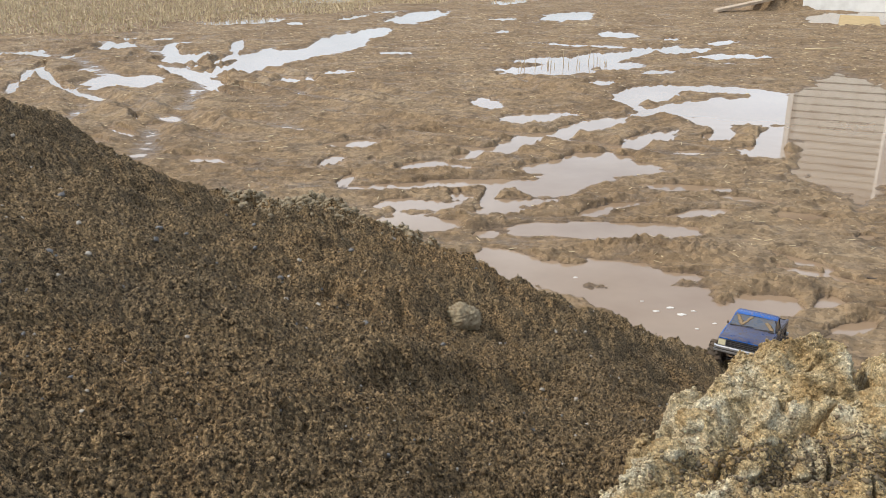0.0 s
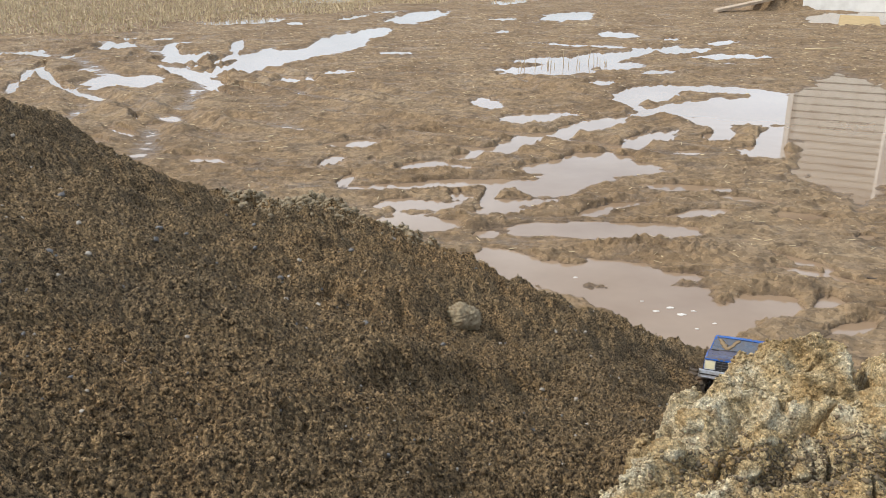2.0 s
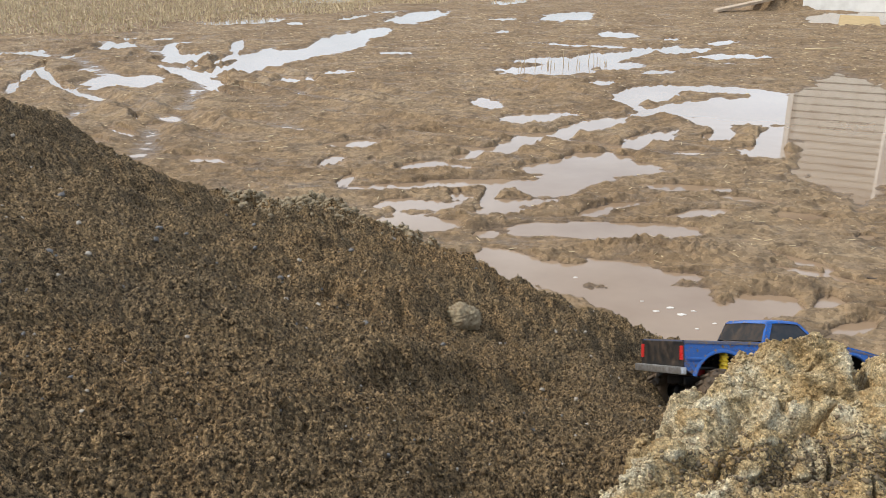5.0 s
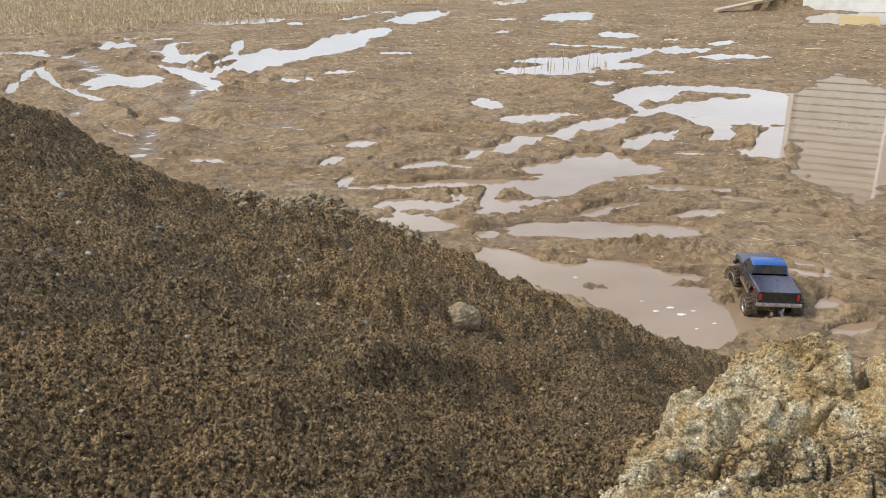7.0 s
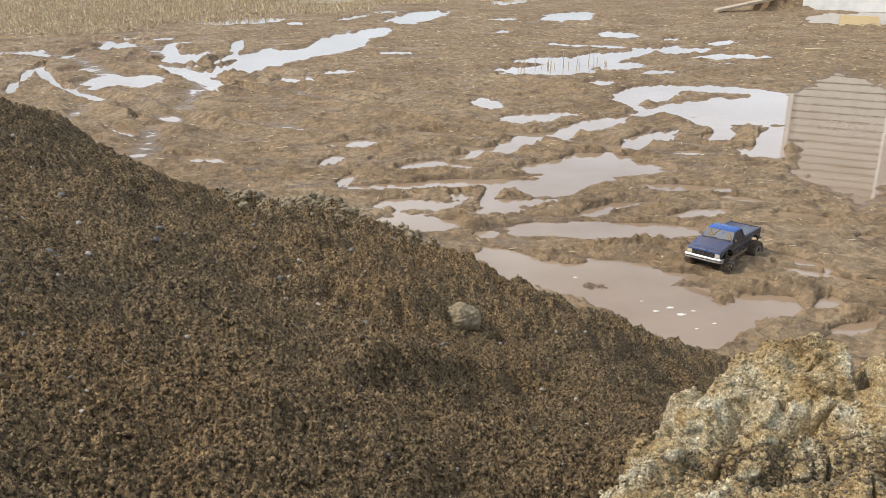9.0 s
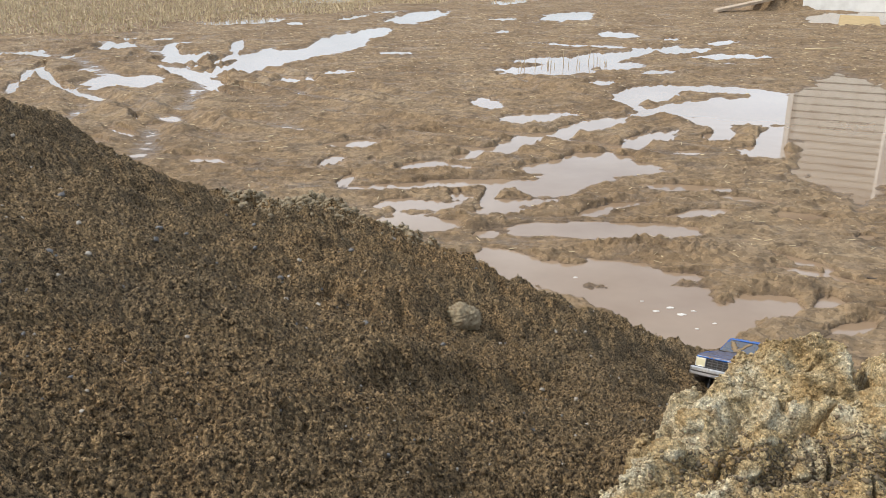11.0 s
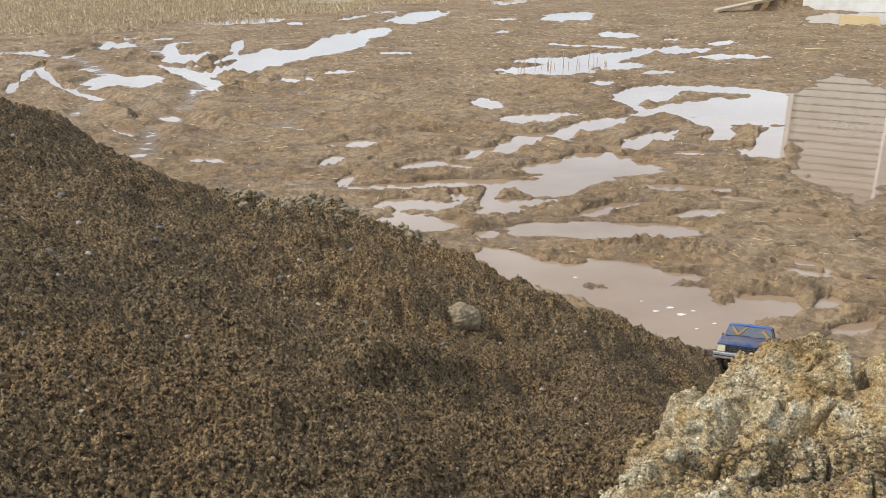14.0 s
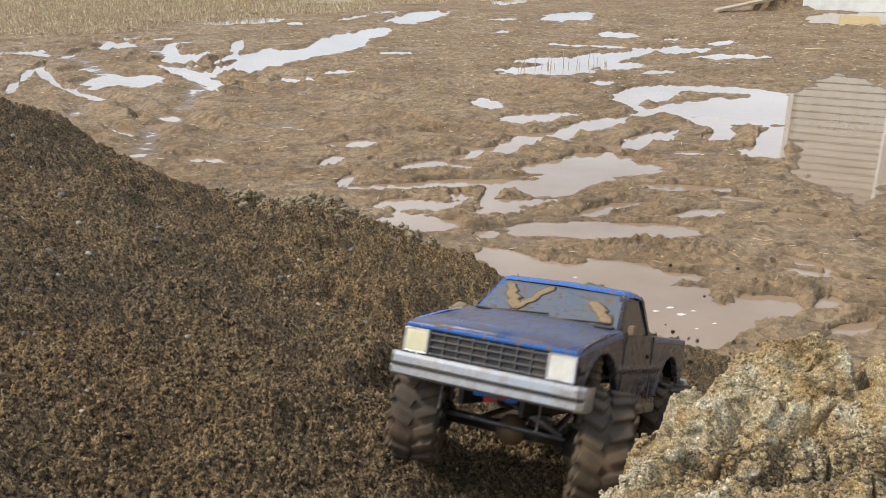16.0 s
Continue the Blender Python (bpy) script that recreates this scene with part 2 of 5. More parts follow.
puddle(-6.03, 12.68, 0.45, 0.06, -74), puddle(-5.65, 11.94, 0.65, 0.08, -61), puddle(-5.06, 10.97, 0.52, 0.05, -59)
puddle(-4.70, 10.45, 0.36, 0.10, -56), puddle(-5.30, 12.18, 0.26, 0.21, -70)
# the long pools on the left of the yard
puddle(-4.22, 11.23, 0.62, 0.48, -86), puddle(-4.33, 12.81, 0.40, 0.08, -60), puddle(-3.74, 12.00, 0.68, 0.13, -56)
puddle(-3.16, 11.23, 0.68, 0.12, -56), puddle(-2.76, 10.32, 0.37, 0.06, -60), puddle(-2.46, 10.54, 0.32, 0.08, -53)
puddle(-4.17, 13.89, 0.77, 0.32, -89), puddle(-4.75, 14.89, 0.66, 0.13, -72), puddle(-5.02, 16.03, 0.38, 0.21, 81), puddle(-5.59, 16.78, 0.42, 0.22, 84)
puddle(-3.49, 13.66, 0.66, 0.15, 86), puddle(-3.74, 12.74, 0.21, 0.10, -69), puddle(-3.25, 12.30, 0.69, 0.22, 86), puddle(-2.92, 13.59, 1.39, 0.33, -87)
puddle(-2.40, 14.37, 1.05, 0.34, 85), puddle(-1.92, 16.35, 1.67, 0.41, -89), puddle(-1.49, 18.37, 1.13, 0.35, 89), puddle(-2.33, 22.82, 0.96, 0.24, 78)
puddle(-0.62, 23.02, 2.14, 0.53, 79), puddle(-1.52, 24.81, 0.49, 0.40, -78), puddle(-3.77, 15.63, 1.09, 0.10, -79)
# small ones between the wheel tracks
puddle(-1.99, 11.33, 0.33, 0.23, 87), puddle(-1.49, 12.12, 0.26, 0.20, 67), puddle(-0.81, 14.46, 0.27, 0.25, -19), puddle(-3.16, 8.55, 0.13, 0.06, -64)
puddle(-2.82, 8.19, 0.11, 0.08, -26), puddle(-3.08, 7.86, 0.30, 0.08, -52), puddle(-3.11, 7.43, 0.20, 0.05, -50), puddle(-2.01, 6.76, 0.26, 0.08, -23)
puddle(-1.56, 6.54, 0.09, 0.04, -2), puddle(-0.73, 7.34, 0.26, 0.16, 11), puddle(-0.50, 7.81, 0.08, 0.04, -85), puddle(-0.13, 7.78, 0.11, 0.08, -1)
puddle(-0.91, 6.70, 0.18, 0.07, 78), puddle(-0.57, 6.74, 0.06, 0.04, -81), puddle(-0.73, 6.08, 0.13, 0.05, 85)
# the far middle of the yard
puddle(2.41, 30.35, 1.78, 0.48, 74), puddle(3.38, 23.23, 1.62, 0.59, 73), puddle(1.50, 22.22, 0.59, 0.32, 84), puddle(1.29, 18.51, 0.41, 0.15, 85)
puddle(3.66, 17.85, 0.68, 0.39, -89), puddle(2.81, 15.63, 1.19, 0.24, -29), puddle(1.45, 12.30, 0.62, 0.43, 6), puddle(1.64, 13.44, 0.47, 0.42, 39)
puddle(2.36, 13.59, 1.07, 0.34, 56), puddle(2.66, 12.81, 0.42, 0.32, 60), puddle(3.16, 14.29, 1.11, 0.17, 61), puddle(3.78, 15.07, 0.80, 0.18, 50)
puddle(4.20, 14.80, 0.59, 0.29, 46), puddle(4.80, 13.97, 0.62, 0.38, 12), puddle(5.31, 16.24, 0.54, 0.19, 57), puddle(4.55, 16.90, 0.36, 0.17, 70)
puddle(4.49, 13.08, 0.17, 0.13, 30), puddle(3.11, 12.12, 0.31, 0.17, 48), puddle(2.09, 11.07, 0.26, 0.16, 73)
# beside the house
puddle(2.47, 10.14, 0.75, 0.28, 60), puddle(3.43, 10.54, 0.61, 0.29, -21), puddle(2.86, 9.24, 0.90, 0.30, 30), puddle(3.16, 8.67, 0.70, 0.32, 41)
puddle(3.79, 9.69, 0.51, 0.21, 65), puddle(3.49, 8.90, 0.65, 0.23, 66), puddle(2.73, 6.98, 0.23, 0.19, 76), puddle(3.03, 7.53, 0.51, 0.11, 65)
puddle(2.62, 7.70, 0.26, 0.12, 60), puddle(2.13, 7.00, 0.11, 0.08, 20), puddle(1.90, 7.55, 0.40, 0.14, 51), puddle(4.37, 9.24, 2.22, 0.46, 64)
puddle(3.34, 6.72, 0.84, 0.32, 64), puddle(4.25, 8.49, 2.43, 0.32, 63), puddle(10.23, 22.42, 1.76, 0.66, 61), puddle(11.48, 23.02, 2.34, 0.54, 62)
# the middle of the yard
puddle(0.50, 9.50, 0.34, 0.14, -80), puddle(0.91, 8.58, 0.32, 0.22, 37), puddle(1.32, 8.80, 0.18, 0.12, -43), puddle(1.49, 8.22, 0.48, 0.18, 50)
puddle(0.95, 7.65, 0.42, 0.15, 39), puddle(0.50, 7.11, 0.39, 0.12, 41), puddle(-0.18, 6.56, 0.20, 0.11, 45), puddle(0.07, 6.49, 0.21, 0.11, -16)
puddle(-0.22, 5.92, 0.40, 0.08, 7), puddle(0.22, 6.00, 0.36, 0.11, 0), puddle(1.19, 6.68, 0.40, 0.22, 36), puddle(1.36, 6.49, 0.33, 0.23, -13)
puddle(0.79, 6.43, 0.18, 0.14, 11), puddle(0.87, 6.05, 0.40, 0.19, 16), puddle(0.58, 6.05, 0.25, 0.10, 0), puddle(0.77, 5.80, 0.20, 0.14, 5)
# rutted shallows
puddle(-0.33, 5.48, 0.15, 0.08, 38), puddle(-0.12, 5.38, 0.20, 0.12, 26), puddle(0.14, 5.65, 0.10, 0.08, 86), puddle(0.35, 5.73, 0.21, 0.05, 77)
puddle(0.51, 5.46, 0.24, 0.13, 16), puddle(0.36, 5.27, 0.13, 0.06, 1), puddle(-0.14, 5.03, 0.26, 0.14, -13), puddle(0.26, 4.81, 0.07, 0.06, 65)
puddle(0.95, 4.90, 0.49, 0.15, -2), puddle(1.04, 5.31, 0.15, 0.07, 46), puddle(1.31, 5.48, 0.18, 0.07, 22), puddle(1.79, 5.85, 0.28, 0.10, -11)
puddle(1.68, 5.22, 0.20, 0.09, 23), puddle(1.41, 4.85, 0.15, 0.11, 26), puddle(2.10, 5.55, 0.17, 0.07, -33), puddle(2.33, 5.16, 0.14, 0.09, -14)
puddle(2.54, 4.74, 0.06, 0.04, 43)
# the pool at the foot of the heap
puddle(0.35, 4.39, 0.19, 0.12, -19), puddle(0.53, 4.13, 0.29, 0.15, -34), puddle(0.87, 4.18, 0.27, 0.15, -7), puddle(0.97, 3.95, 0.28, 0.25, -12)
puddle(1.07, 3.63, 0.25, 0.22, -69), puddle(1.18, 3.48, 0.23, 0.17, 29), puddle(1.20, 4.06, 0.15, 0.09, 9), puddle(2.00, 4.11, 0.20, 0.05, -38)
puddle(1.89, 3.74, 0.10, 0.06, 48), puddle(1.87, 3.45, 0.14, 0.05, 29), puddle(1.55, 3.70, 0.19, 0.13, 32), puddle(1.99, 4.33, 0.19, 0.05, -50)
puddle(2.10, 3.67, 0.06, 0.04, 21)


def yard_height(x, y):
    r = np.hypot(x, y)
    far = step(r, 6, 25)
    wx, wy = x + 0.10 * fbm(x * 1.9, y * 1.9, 3, 40), y + 0.10 * fbm(x * 1.9, y * 1.9, 3, 50)
    # long churned ridges, lengthwise to the wheel tracks
    rut = 1 - np.abs(fbm(wx * 0.75 + 3, wy * 3.0, 2, 3))
    fine = 1 - np.abs(fbm(wx * 2.4 + 9, wy * 6.5, 3, 13))
    wild = 0.35 + 0.65 * step(fbm(x * 0.9, y * 0.9, 2, 19), -0.35, 0.35)
    z = 0.012 + 0.008 * fbm(x * 0.7, y * 0.7, 3, 9) + 0.015 * rut ** 4 + 0.020 * fine ** 4 * wild
    z = z + 0.010 * fbm(x * 6, y * 10, 3, 21) * (0.3 + rut) + 0.005 * fbm(x * 18, y * 24, 3, 31) + 0.012 * far * np.abs(fbm(x * 4, y * 4, 4, 37))
    # wheel tracks curling round from the field
    for a, b in ((4.55, 0.0), (5.65, 0.3)):
        d = np.abs(np.hypot(x + 8.3, (y - 6.5) * 0.55) - a + 0.12 * fbm(x * 0.8, y * 0.8, 2, 77))
        z = z - 0.030 * np.exp(-(d / 0.16) ** 2) + 0.035 * np.exp(-((d - 0.34) / 0.16) ** 2)
    # straight ruts driven across the yard
    for x0, y0, x1, y1 in ((-4.4, 12.95, -0.9, 9.3), (-4.1, 13.6, -0.5, 9.9), (-4.75, 10.45, -2.04, 7.75), (-1.2, 8.9, 1.9, 7.0), (0.9, 11.5, 3.6, 6.4), (-2.4, 8.6, 0.6, 6.9)):
        length = math.hypot(x1 - x0, y1 - y0)
        ux, uy = (x1 - x0) / length, (y1 - y0) / length
        s, d = (x - x0) * ux + (y - y0) * uy, np.abs(-(x - x0) * uy + (y - y0) * ux + 0.10 * fbm(x * 1.1, y * 1.1, 2, 66))
        on = step(s, -0.6, 0.4) * step(length - s, -0.6, 0.4)
        z = z + on * (-0.035 * np.exp(-(d / 0.10) ** 2) + 0.040 * np.exp(-((d - 0.22) / 0.09) ** 2))
    z = np.maximum(z, 0.004 + 0.25 * (z - 0.004))
    # hollows that hold water, with ragged shores
    shape = z.shape
    z, fx, fy = z.ravel().copy(), np.ravel(x), np.ravel(y)
    for k, (px, py, rx, ry, turn, deep) in enumerate(PUDDLES):
        reach = 1.9 * max(rx, ry)
        i = np.flatnonzero((np.abs(fx - px) < reach) & (np.abs(fy - py) < reach))
        if not len(i):
            continue
        qx, qy = fx[i], fy[i]
        c, s, size = math.cos(turn), math.sin(turn), math.sqrt(rx * ry)
        u, v = ((qx - px) * c + (qy - py) * s) / rx, (-(qx - px) * s + (qy - py) * c) / ry
        d = np.sqrt(u * u + v * v) + 0.30 * fbm(u * 1.6 + 7.1 * k, v * 1.3, 2, 60) + 0.14 * fbm((qx - px) * 3.2 / size, (qy - py) * 2.2 / size, 3, 70)
        m = step(1.46 - d, 0, 0.46)
        z[i] = np.minimum(z[i], z[i] * (1 - m) - deep * m * (0.55 + 0.45 * step(1 - d, 0, 0.6)) + 0.006 * m * fbm(qx * 5, qy * 7, 3, 71))
    z = z.reshape(shape)
    # islands of churned mud in the pools
    for px, py, rx, ry, hh in ((0.77, 3.98, 0.13, 0.055, 0.040), (0.60, 4.45, 0.12, 0.05, 0.045), (0.70, 4.33, 0.05, 0.03, 0.040), (1.02, 4.55, 0.30, 0.10, 0.075), (1.42, 4.42, 0.26, 0.10, 0.075),
                               (1.26, 4.02, 0.09, 0.05, 0.050), (1.75, 3.95, 0.26, 0.07, 0.055), (1.95, 3.60, 0.14, 0.07, 0.05), (1.50, 3.42, 0.05, 0.22, 0.03), (0.02, 6.25, 0.10, 0.09, 0.05),
                               (0.30, 6.22, 0.24, 0.07, 0.05), (0.62, 6.12, 0.16, 0.06, 0.045), (0.18, 5.72, 0.09, 0.06, 0.05), (0.50, 5.62, 0.14, 0.06, 0.045), (0.20, 4.98, 0.10, 0.07, 0.07),
                               (0.38, 5.02, 0.07, 0.05, 0.06), (-0.18, 5.30, 0.13, 0.06, 0.05), (0.10, 5.15, 0.12, 0.05, 0.05), (0.75, 5.40, 0.30, 0.07, 0.05), (1.40, 5.55, 0.30, 0.07, 0.05)):
        d = ((x - px + 0.03 * fbm(x * 9, y * 9, 2, 92)) / rx) ** 2 + ((y - py) / ry) ** 2
        z = z + 0.7 * hh * np.exp(-d) * (0.7 + 0.7 * np.abs(fbm(x * 14, y * 20, 3, 90)))
    # rough clods on the crests
    z = z + step(z, 0.018, 0.05) * (0.006 + 0.02 * far) * lumps(x * (26 - 14 * far), y * (26 - 14 * far), 5) * step(fbm(x * 2.2, y * 2.2, 2, 91), -0.1, 0.4)
    return z * step(160 - r, 0, 120) - 0.02 * step(r, 60, 200)


bear = fan(720, 100, 33.0)
dist = np.concatenate([[0.02, 0.8, 1.6, 2.4], np.geomspace(2.9, 34, 600), np.geomspace(34.6, 2600, 46)])
B, R = np.meshgrid(bear, dist)
GX, GY = R * np.sin(B), R * np.cos(B)
ground = sheet("ground", GX, GY, yard_height(GX, GY), MUD, closed=True)
tagged(ground, "wet brown churned mud with wheel ruts", "ground", kind="structure")

wb = fan(60, 40, 33.0)
B, R = np.meshgrid(wb, np.geomspace(0.05, 70, 66))
water = sheet("water", R * np.sin(B), R * np.cos(B), 0 * R, WATER, closed=True)
tagged(water, "shallow muddy rainwater standing in puddles", "water", kind="structure")


# ---- the heap of damp sand ----
# how far the worn crest sags below its straight line
SAG_AT = (-0.2, 0.0, 0.15, 0.3, 0.45, 0.6, 0.77, 0.88, 1.0, 1.12, 1.3, 1.42, 1.6, 1.8, 2.1, 2.5, 2.8)
SAG = (-0.039, -0.007, 0.010, -0.089, -0.158, -0.158, -0.105, -0.026, -0.169, -0.096, -0.248, -0.315, -0.231, -0.282, -0.187, -0.103, -0.098)


def heap_shape(x, y):
    near = 0.81 - 0.45 * (x - 0.36) - 0.172 * (y - 1.34) + 0.035 * fbm(x * 1.3, y * 1.3, 3, 12)
    near = near - 0.15 * np.maximum(0, -x - 0.1) + 0.05 * step(-x, 0.95, 1.15)
    # crest, and the slope beyond it
    along = (x + 1.22) * 0.922 + (y - 2.3) * 0.387
    beyond = -(x + 1.22) * 0.387 + (y - 2.3) * 0.922
    crest = 1.245 - 0.475 * along - 0.03 * along * step(along, 1.2, 2.0) + np.interp(along, SAG_AT, SAG)
    far = crest - 0.95 * beyond
    near = near + 0.55 * np.interp(along, SAG_AT, SAG) * step(beyond, -0.9, -0.2)
    z = smin(near, far, 0.05)
    # the broken face under the crest, with a fold at its foot
    rough = fbm(x * 6, y * 6, 3, 17)
    face = step(along, 0.45, 0.75) * (1 - step(along, 1.30, 1.40)) * np.exp(-((beyond + 0.22) / 0.24) ** 2)
    z = z + 0.030 * face * np.abs(fbm(x * 11, y * 11, 3, 27)) + 0.012 * face * rough
    edge = y - (1.52 + 0.10 * (x + 0.2)) + 0.10 * fbm(x * 4, y * 4, 3, 28) + 0.015 * fbm(x * 24, y * 9, 2, 29)
    z = z - 0.040 * step(-edge, -0.01, 0.06) * np.exp(-np.maximum(-edge, 0) / 0.35) * step(x, -0.50, -0.2) * step(0.22 - x, 0, 0.15)
    # the track that the wheels have cut
    px = 0.10 + 0.53 * (y - 0.85)
    cut = np.exp(-((x - px - 0.05) / 0.22) ** 2) * step(y, 1.2, 2.0)
    z = z - 0.088 * cut
    # the raked wall beside the track
    wall = np.exp(-((x - px + 0.13) / 0.10) ** 2) * step(y, 1.45, 1.7) * (1 - step(y, 2.5, 2.8))
    z = z + wall * 0.012 * fbm((x * 0.53 + y * 0.85) * 34, (x * 0.85 - y * 0.53) * 5, 3, 44)
    # pushed-up sand where the climb ends
    z = z + 0.075 * np.exp(-((x - 0.28) / 0.20) ** 2 - ((y - 0.84) / 0.28) ** 2) - 0.030 * np.exp(-((x - 0.22) / 0.13) ** 2 - ((y - 1.32) / 0.20) ** 2)
    # a slumped ledge beside the track, its face fluted
    s = x * 0.63 + y * 0.78
    edge = y - (1.06 + 1.23 * (x + 0.13)) + 0.035 * fbm(x * 9, y * 9, 3, 18) + 0.022 * fbm(s * 60, 0 * s + 2.0, 2, 38)
    z = z - 0.042 * step(-edge, -0.02, 0.060) * step(x, -0.20, -0.08) * step(0.28 - x, 0, 0.12) * step(y, 0.75, 1.1)
    # a low rib of sand between the wheel ruts, and the lug marks in the ruts
    d = x - px + 0.02
    z = z + step(y, 0.8, 1.1) * (1 - step(y, 1.6, 1.9)) * (0.010 * np.exp(-((d + 0.10) / 0.025) ** 2) - 0.012 * np.exp(-((d - 0.04) / 0.05) ** 2))
    z = z + 0.004 * np.sin((y + 0.4 * np.abs(d)) * 180) * np.exp(-((d - 0.05) / 0.06) ** 2) * step(y, 0.9, 1.2) * (1 - step(y, 1.5, 1.8))
    return z


def heap_height(x, y):
    z = heap_shape(x, y)
    up = step(y, 1.3, 2.0)
    z = z + 0.014 * fbm(x * 7, y * 7, 4, 33) + 0.014 * fbm(x * 17, y * 17, 3, 35) * (0.6 + 0.9 * up)
    z = z + (0.006 + 0.014 * up) * lumps(x * 22 + 0.4 * fbm(x * 9, y * 9, 2, 2), y * 22, 8) * step(fbm(x * 3, y * 3, 2, 55), -0.2, 0.5)
    z = z + (0.004 + 0.012 * up) * lumps(x * 62 + 0.5 * fbm(x * 30, y * 30, 2, 3), y * 62, 9) * step(fbm(x * 8, y * 8, 2, 56), -0.4, 0.5)
    z = z + (0.0020 + 0.0055 * up) * lumps(x * 140, y * 140, 10) + 0.0032 * lumps(x * 260, y * 260, 14) + (0.0055 - 0.002 * up) * fbm(x * 95, y * 95, 4, 58, 0.6)
    return z


bear = fan(780, 90, 33.0)
dist = np.concatenate([[0.01, 0.12, 0.22, 0.31], np.geomspace(0.40, 4.2, 720)])
B, R = np.meshgrid(bear, dist)
HX, HY = R * np.sin(B), R * np.cos(B)
HZ = heap_height(HX, HY)
behind = step(-HY, 0.2, 1.4) + step(np.abs(HX), 1.6, 2.9)
HZ = HZ * (1 - np.clip(behind, 0, 1)) - 0.08 * np.clip(behind, 0, 1)
HZ = np.minimum(HZ, 1.52)
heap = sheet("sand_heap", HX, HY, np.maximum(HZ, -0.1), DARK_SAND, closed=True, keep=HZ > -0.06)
tagged(heap, "heap of damp dark brown sand and gravel", "sand heap", kind="stuff")


# ---- small builders ----
def finish(name, bm, material, smooth=False):
    me = bpy.data.meshes.new(name)
    bmesh.ops.recalc_face_normals(bm, faces=bm.faces)
    for f in bm.faces:
        f.smooth = smooth
    bm.to_mesh(me)
    bm.free()
    me.materials.append(material)
    return new(name, me)


def part(name, bm, material, parent, label="", smooth=False):
    ob = finish(name, bm, material, smooth)
    ob.parent = parent
    return tagged(ob, label)


def thing(name, label, category, group="", kind=""):
    return tagged(new(name), label, category, group, kind)


def box(bm, c, s, turn=None, bevel=0.0):
    """A box with rounded edges at c, of size s."""
    m = Matrix.Translation(c) @ (turn or Matrix()) @ Matrix.Diagonal((*s, 1))
    made = bmesh.ops.create_cube(bm, size=1.0, matrix=m)["verts"]
    if bevel:
        edges = {e for v in made for e in v.link_edges}
        bmesh.ops.bevel(bm, geom=list(edges), offset=bevel, segments=2, affect="EDGES", profile=0.6)
    return bm


def rod(bm, a, b, r, sides=10, r2=None):
    a, b = Vector(a), Vector(b)
    m = Matrix.Translation((a + b) / 2) @ (b - a).to_track_quat("Z", "Y").to_matrix().to_4x4()
    bmesh.ops.create_cone(bm, cap_ends=True, segments=sides, radius1=r, radius2=r if r2 is None else r2, depth=(b - a).length, matrix=m)
    return bm


def loft(bm, rows, cap=True, loop=False):
    """Faces between rows of equally many points."""
    vs = [[bm.verts.new(p) for p in row] for row in rows]
    n = len(rows[0])
    for a, b in zip(vs, vs[1:]):
        for i in range(n if loop else n - 1):
            bm.faces.new((a[i], a[(i + 1) % n], b[(i + 1) % n], b[i]))
    if cap and loop:
        bm.faces.new(vs[0][::-1])
        bm.faces.new(vs[-1])
    return bm


def slab(bm, outline, y0, y1):
    """A plate with an outline in x and z, from y0 to y1."""
    a = [bm.verts.new((x, y0, z)) for x, z in outline]
    b = [bm.verts.new((x, y1, z)) for x, z in outline]
    n = len(a)
    caps = [bm.faces.new(a), bm.faces.new(b[::-1])]
    for i in range(n):
        bm.faces.new((a[i], b[i], b[(i + 1) % n], a[(i + 1) % n]))
    bmesh.ops.triangulate(bm, faces=caps)
    return bm


def revolve(bm, profile, segments):
    """Turns a profile of (radius, y) round the y axis."""
    rows = []
    for k in range(segments + 1):
        a = 2 * math.pi * k / segments
        rows.append([(r * math.cos(a), y, r * math.sin(a)) for r, y in profile])
    loft(bm, rows)
    bmesh.ops.remove_doubles(bm, verts=bm.verts, dist=1e-6)
    return bm


def strew(name, places, sizes, material, level=1, seed=1, flat=0.8):
    """Many small irregular lumps in one mesh."""
    b = bmesh.new()
    bmesh.ops.create_icosphere(b, subdivisions=level, radius=1.0)
    base = np.array([v.co[:] for v in b.verts])
    tri = np.array([[v.index for v in f.verts] for f in b.faces])
    b.free()
    g = np.random.RandomState(seed)
    n, k = len(places), len(base)
    q = g.normal(size=(n, 4))
    q /= np.linalg.norm(q, axis=1)[:, None]
    w, x, y, z = q.T
    rot = np.stack([1 - 2 * (y * y + z * z), 2 * (x * y - z * w), 2 * (x * z + y * w), 2 * (x * y + z * w), 1 - 2 * (x * x + z * z),
                    2 * (y * z - x * w), 2 * (x * z - y * w), 2 * (y * z + x * w), 1 - 2 * (x * x + y * y)], -1).reshape(n, 3, 3)
    form = base[None] * (1 + 0.24 * g.normal(size=(n, k, 1)).clip(-1.6, 1.6)) * g.uniform(0.65, 1.25, size=(n, 1, 3))
    co = np.einsum("nij,nkj->nki", rot, form) * np.asarray(sizes)[:, None, None]
    co[:, :, 2] *= flat
    co = (co + np.asarray(places)[:, None, :]).reshape(-1, 3)
    f = (tri[None] + (np.arange(n) * k)[:, None, None]).reshape(-1, 3)
    me = bpy.data.meshes.new(name)
    me.from_pydata(co.tolist(), [], f.tolist())
    me.polygons.foreach_set("use_smooth", np.ones(len(f), dtype=bool))
    me.materials.append(material)
    return new(name, me)


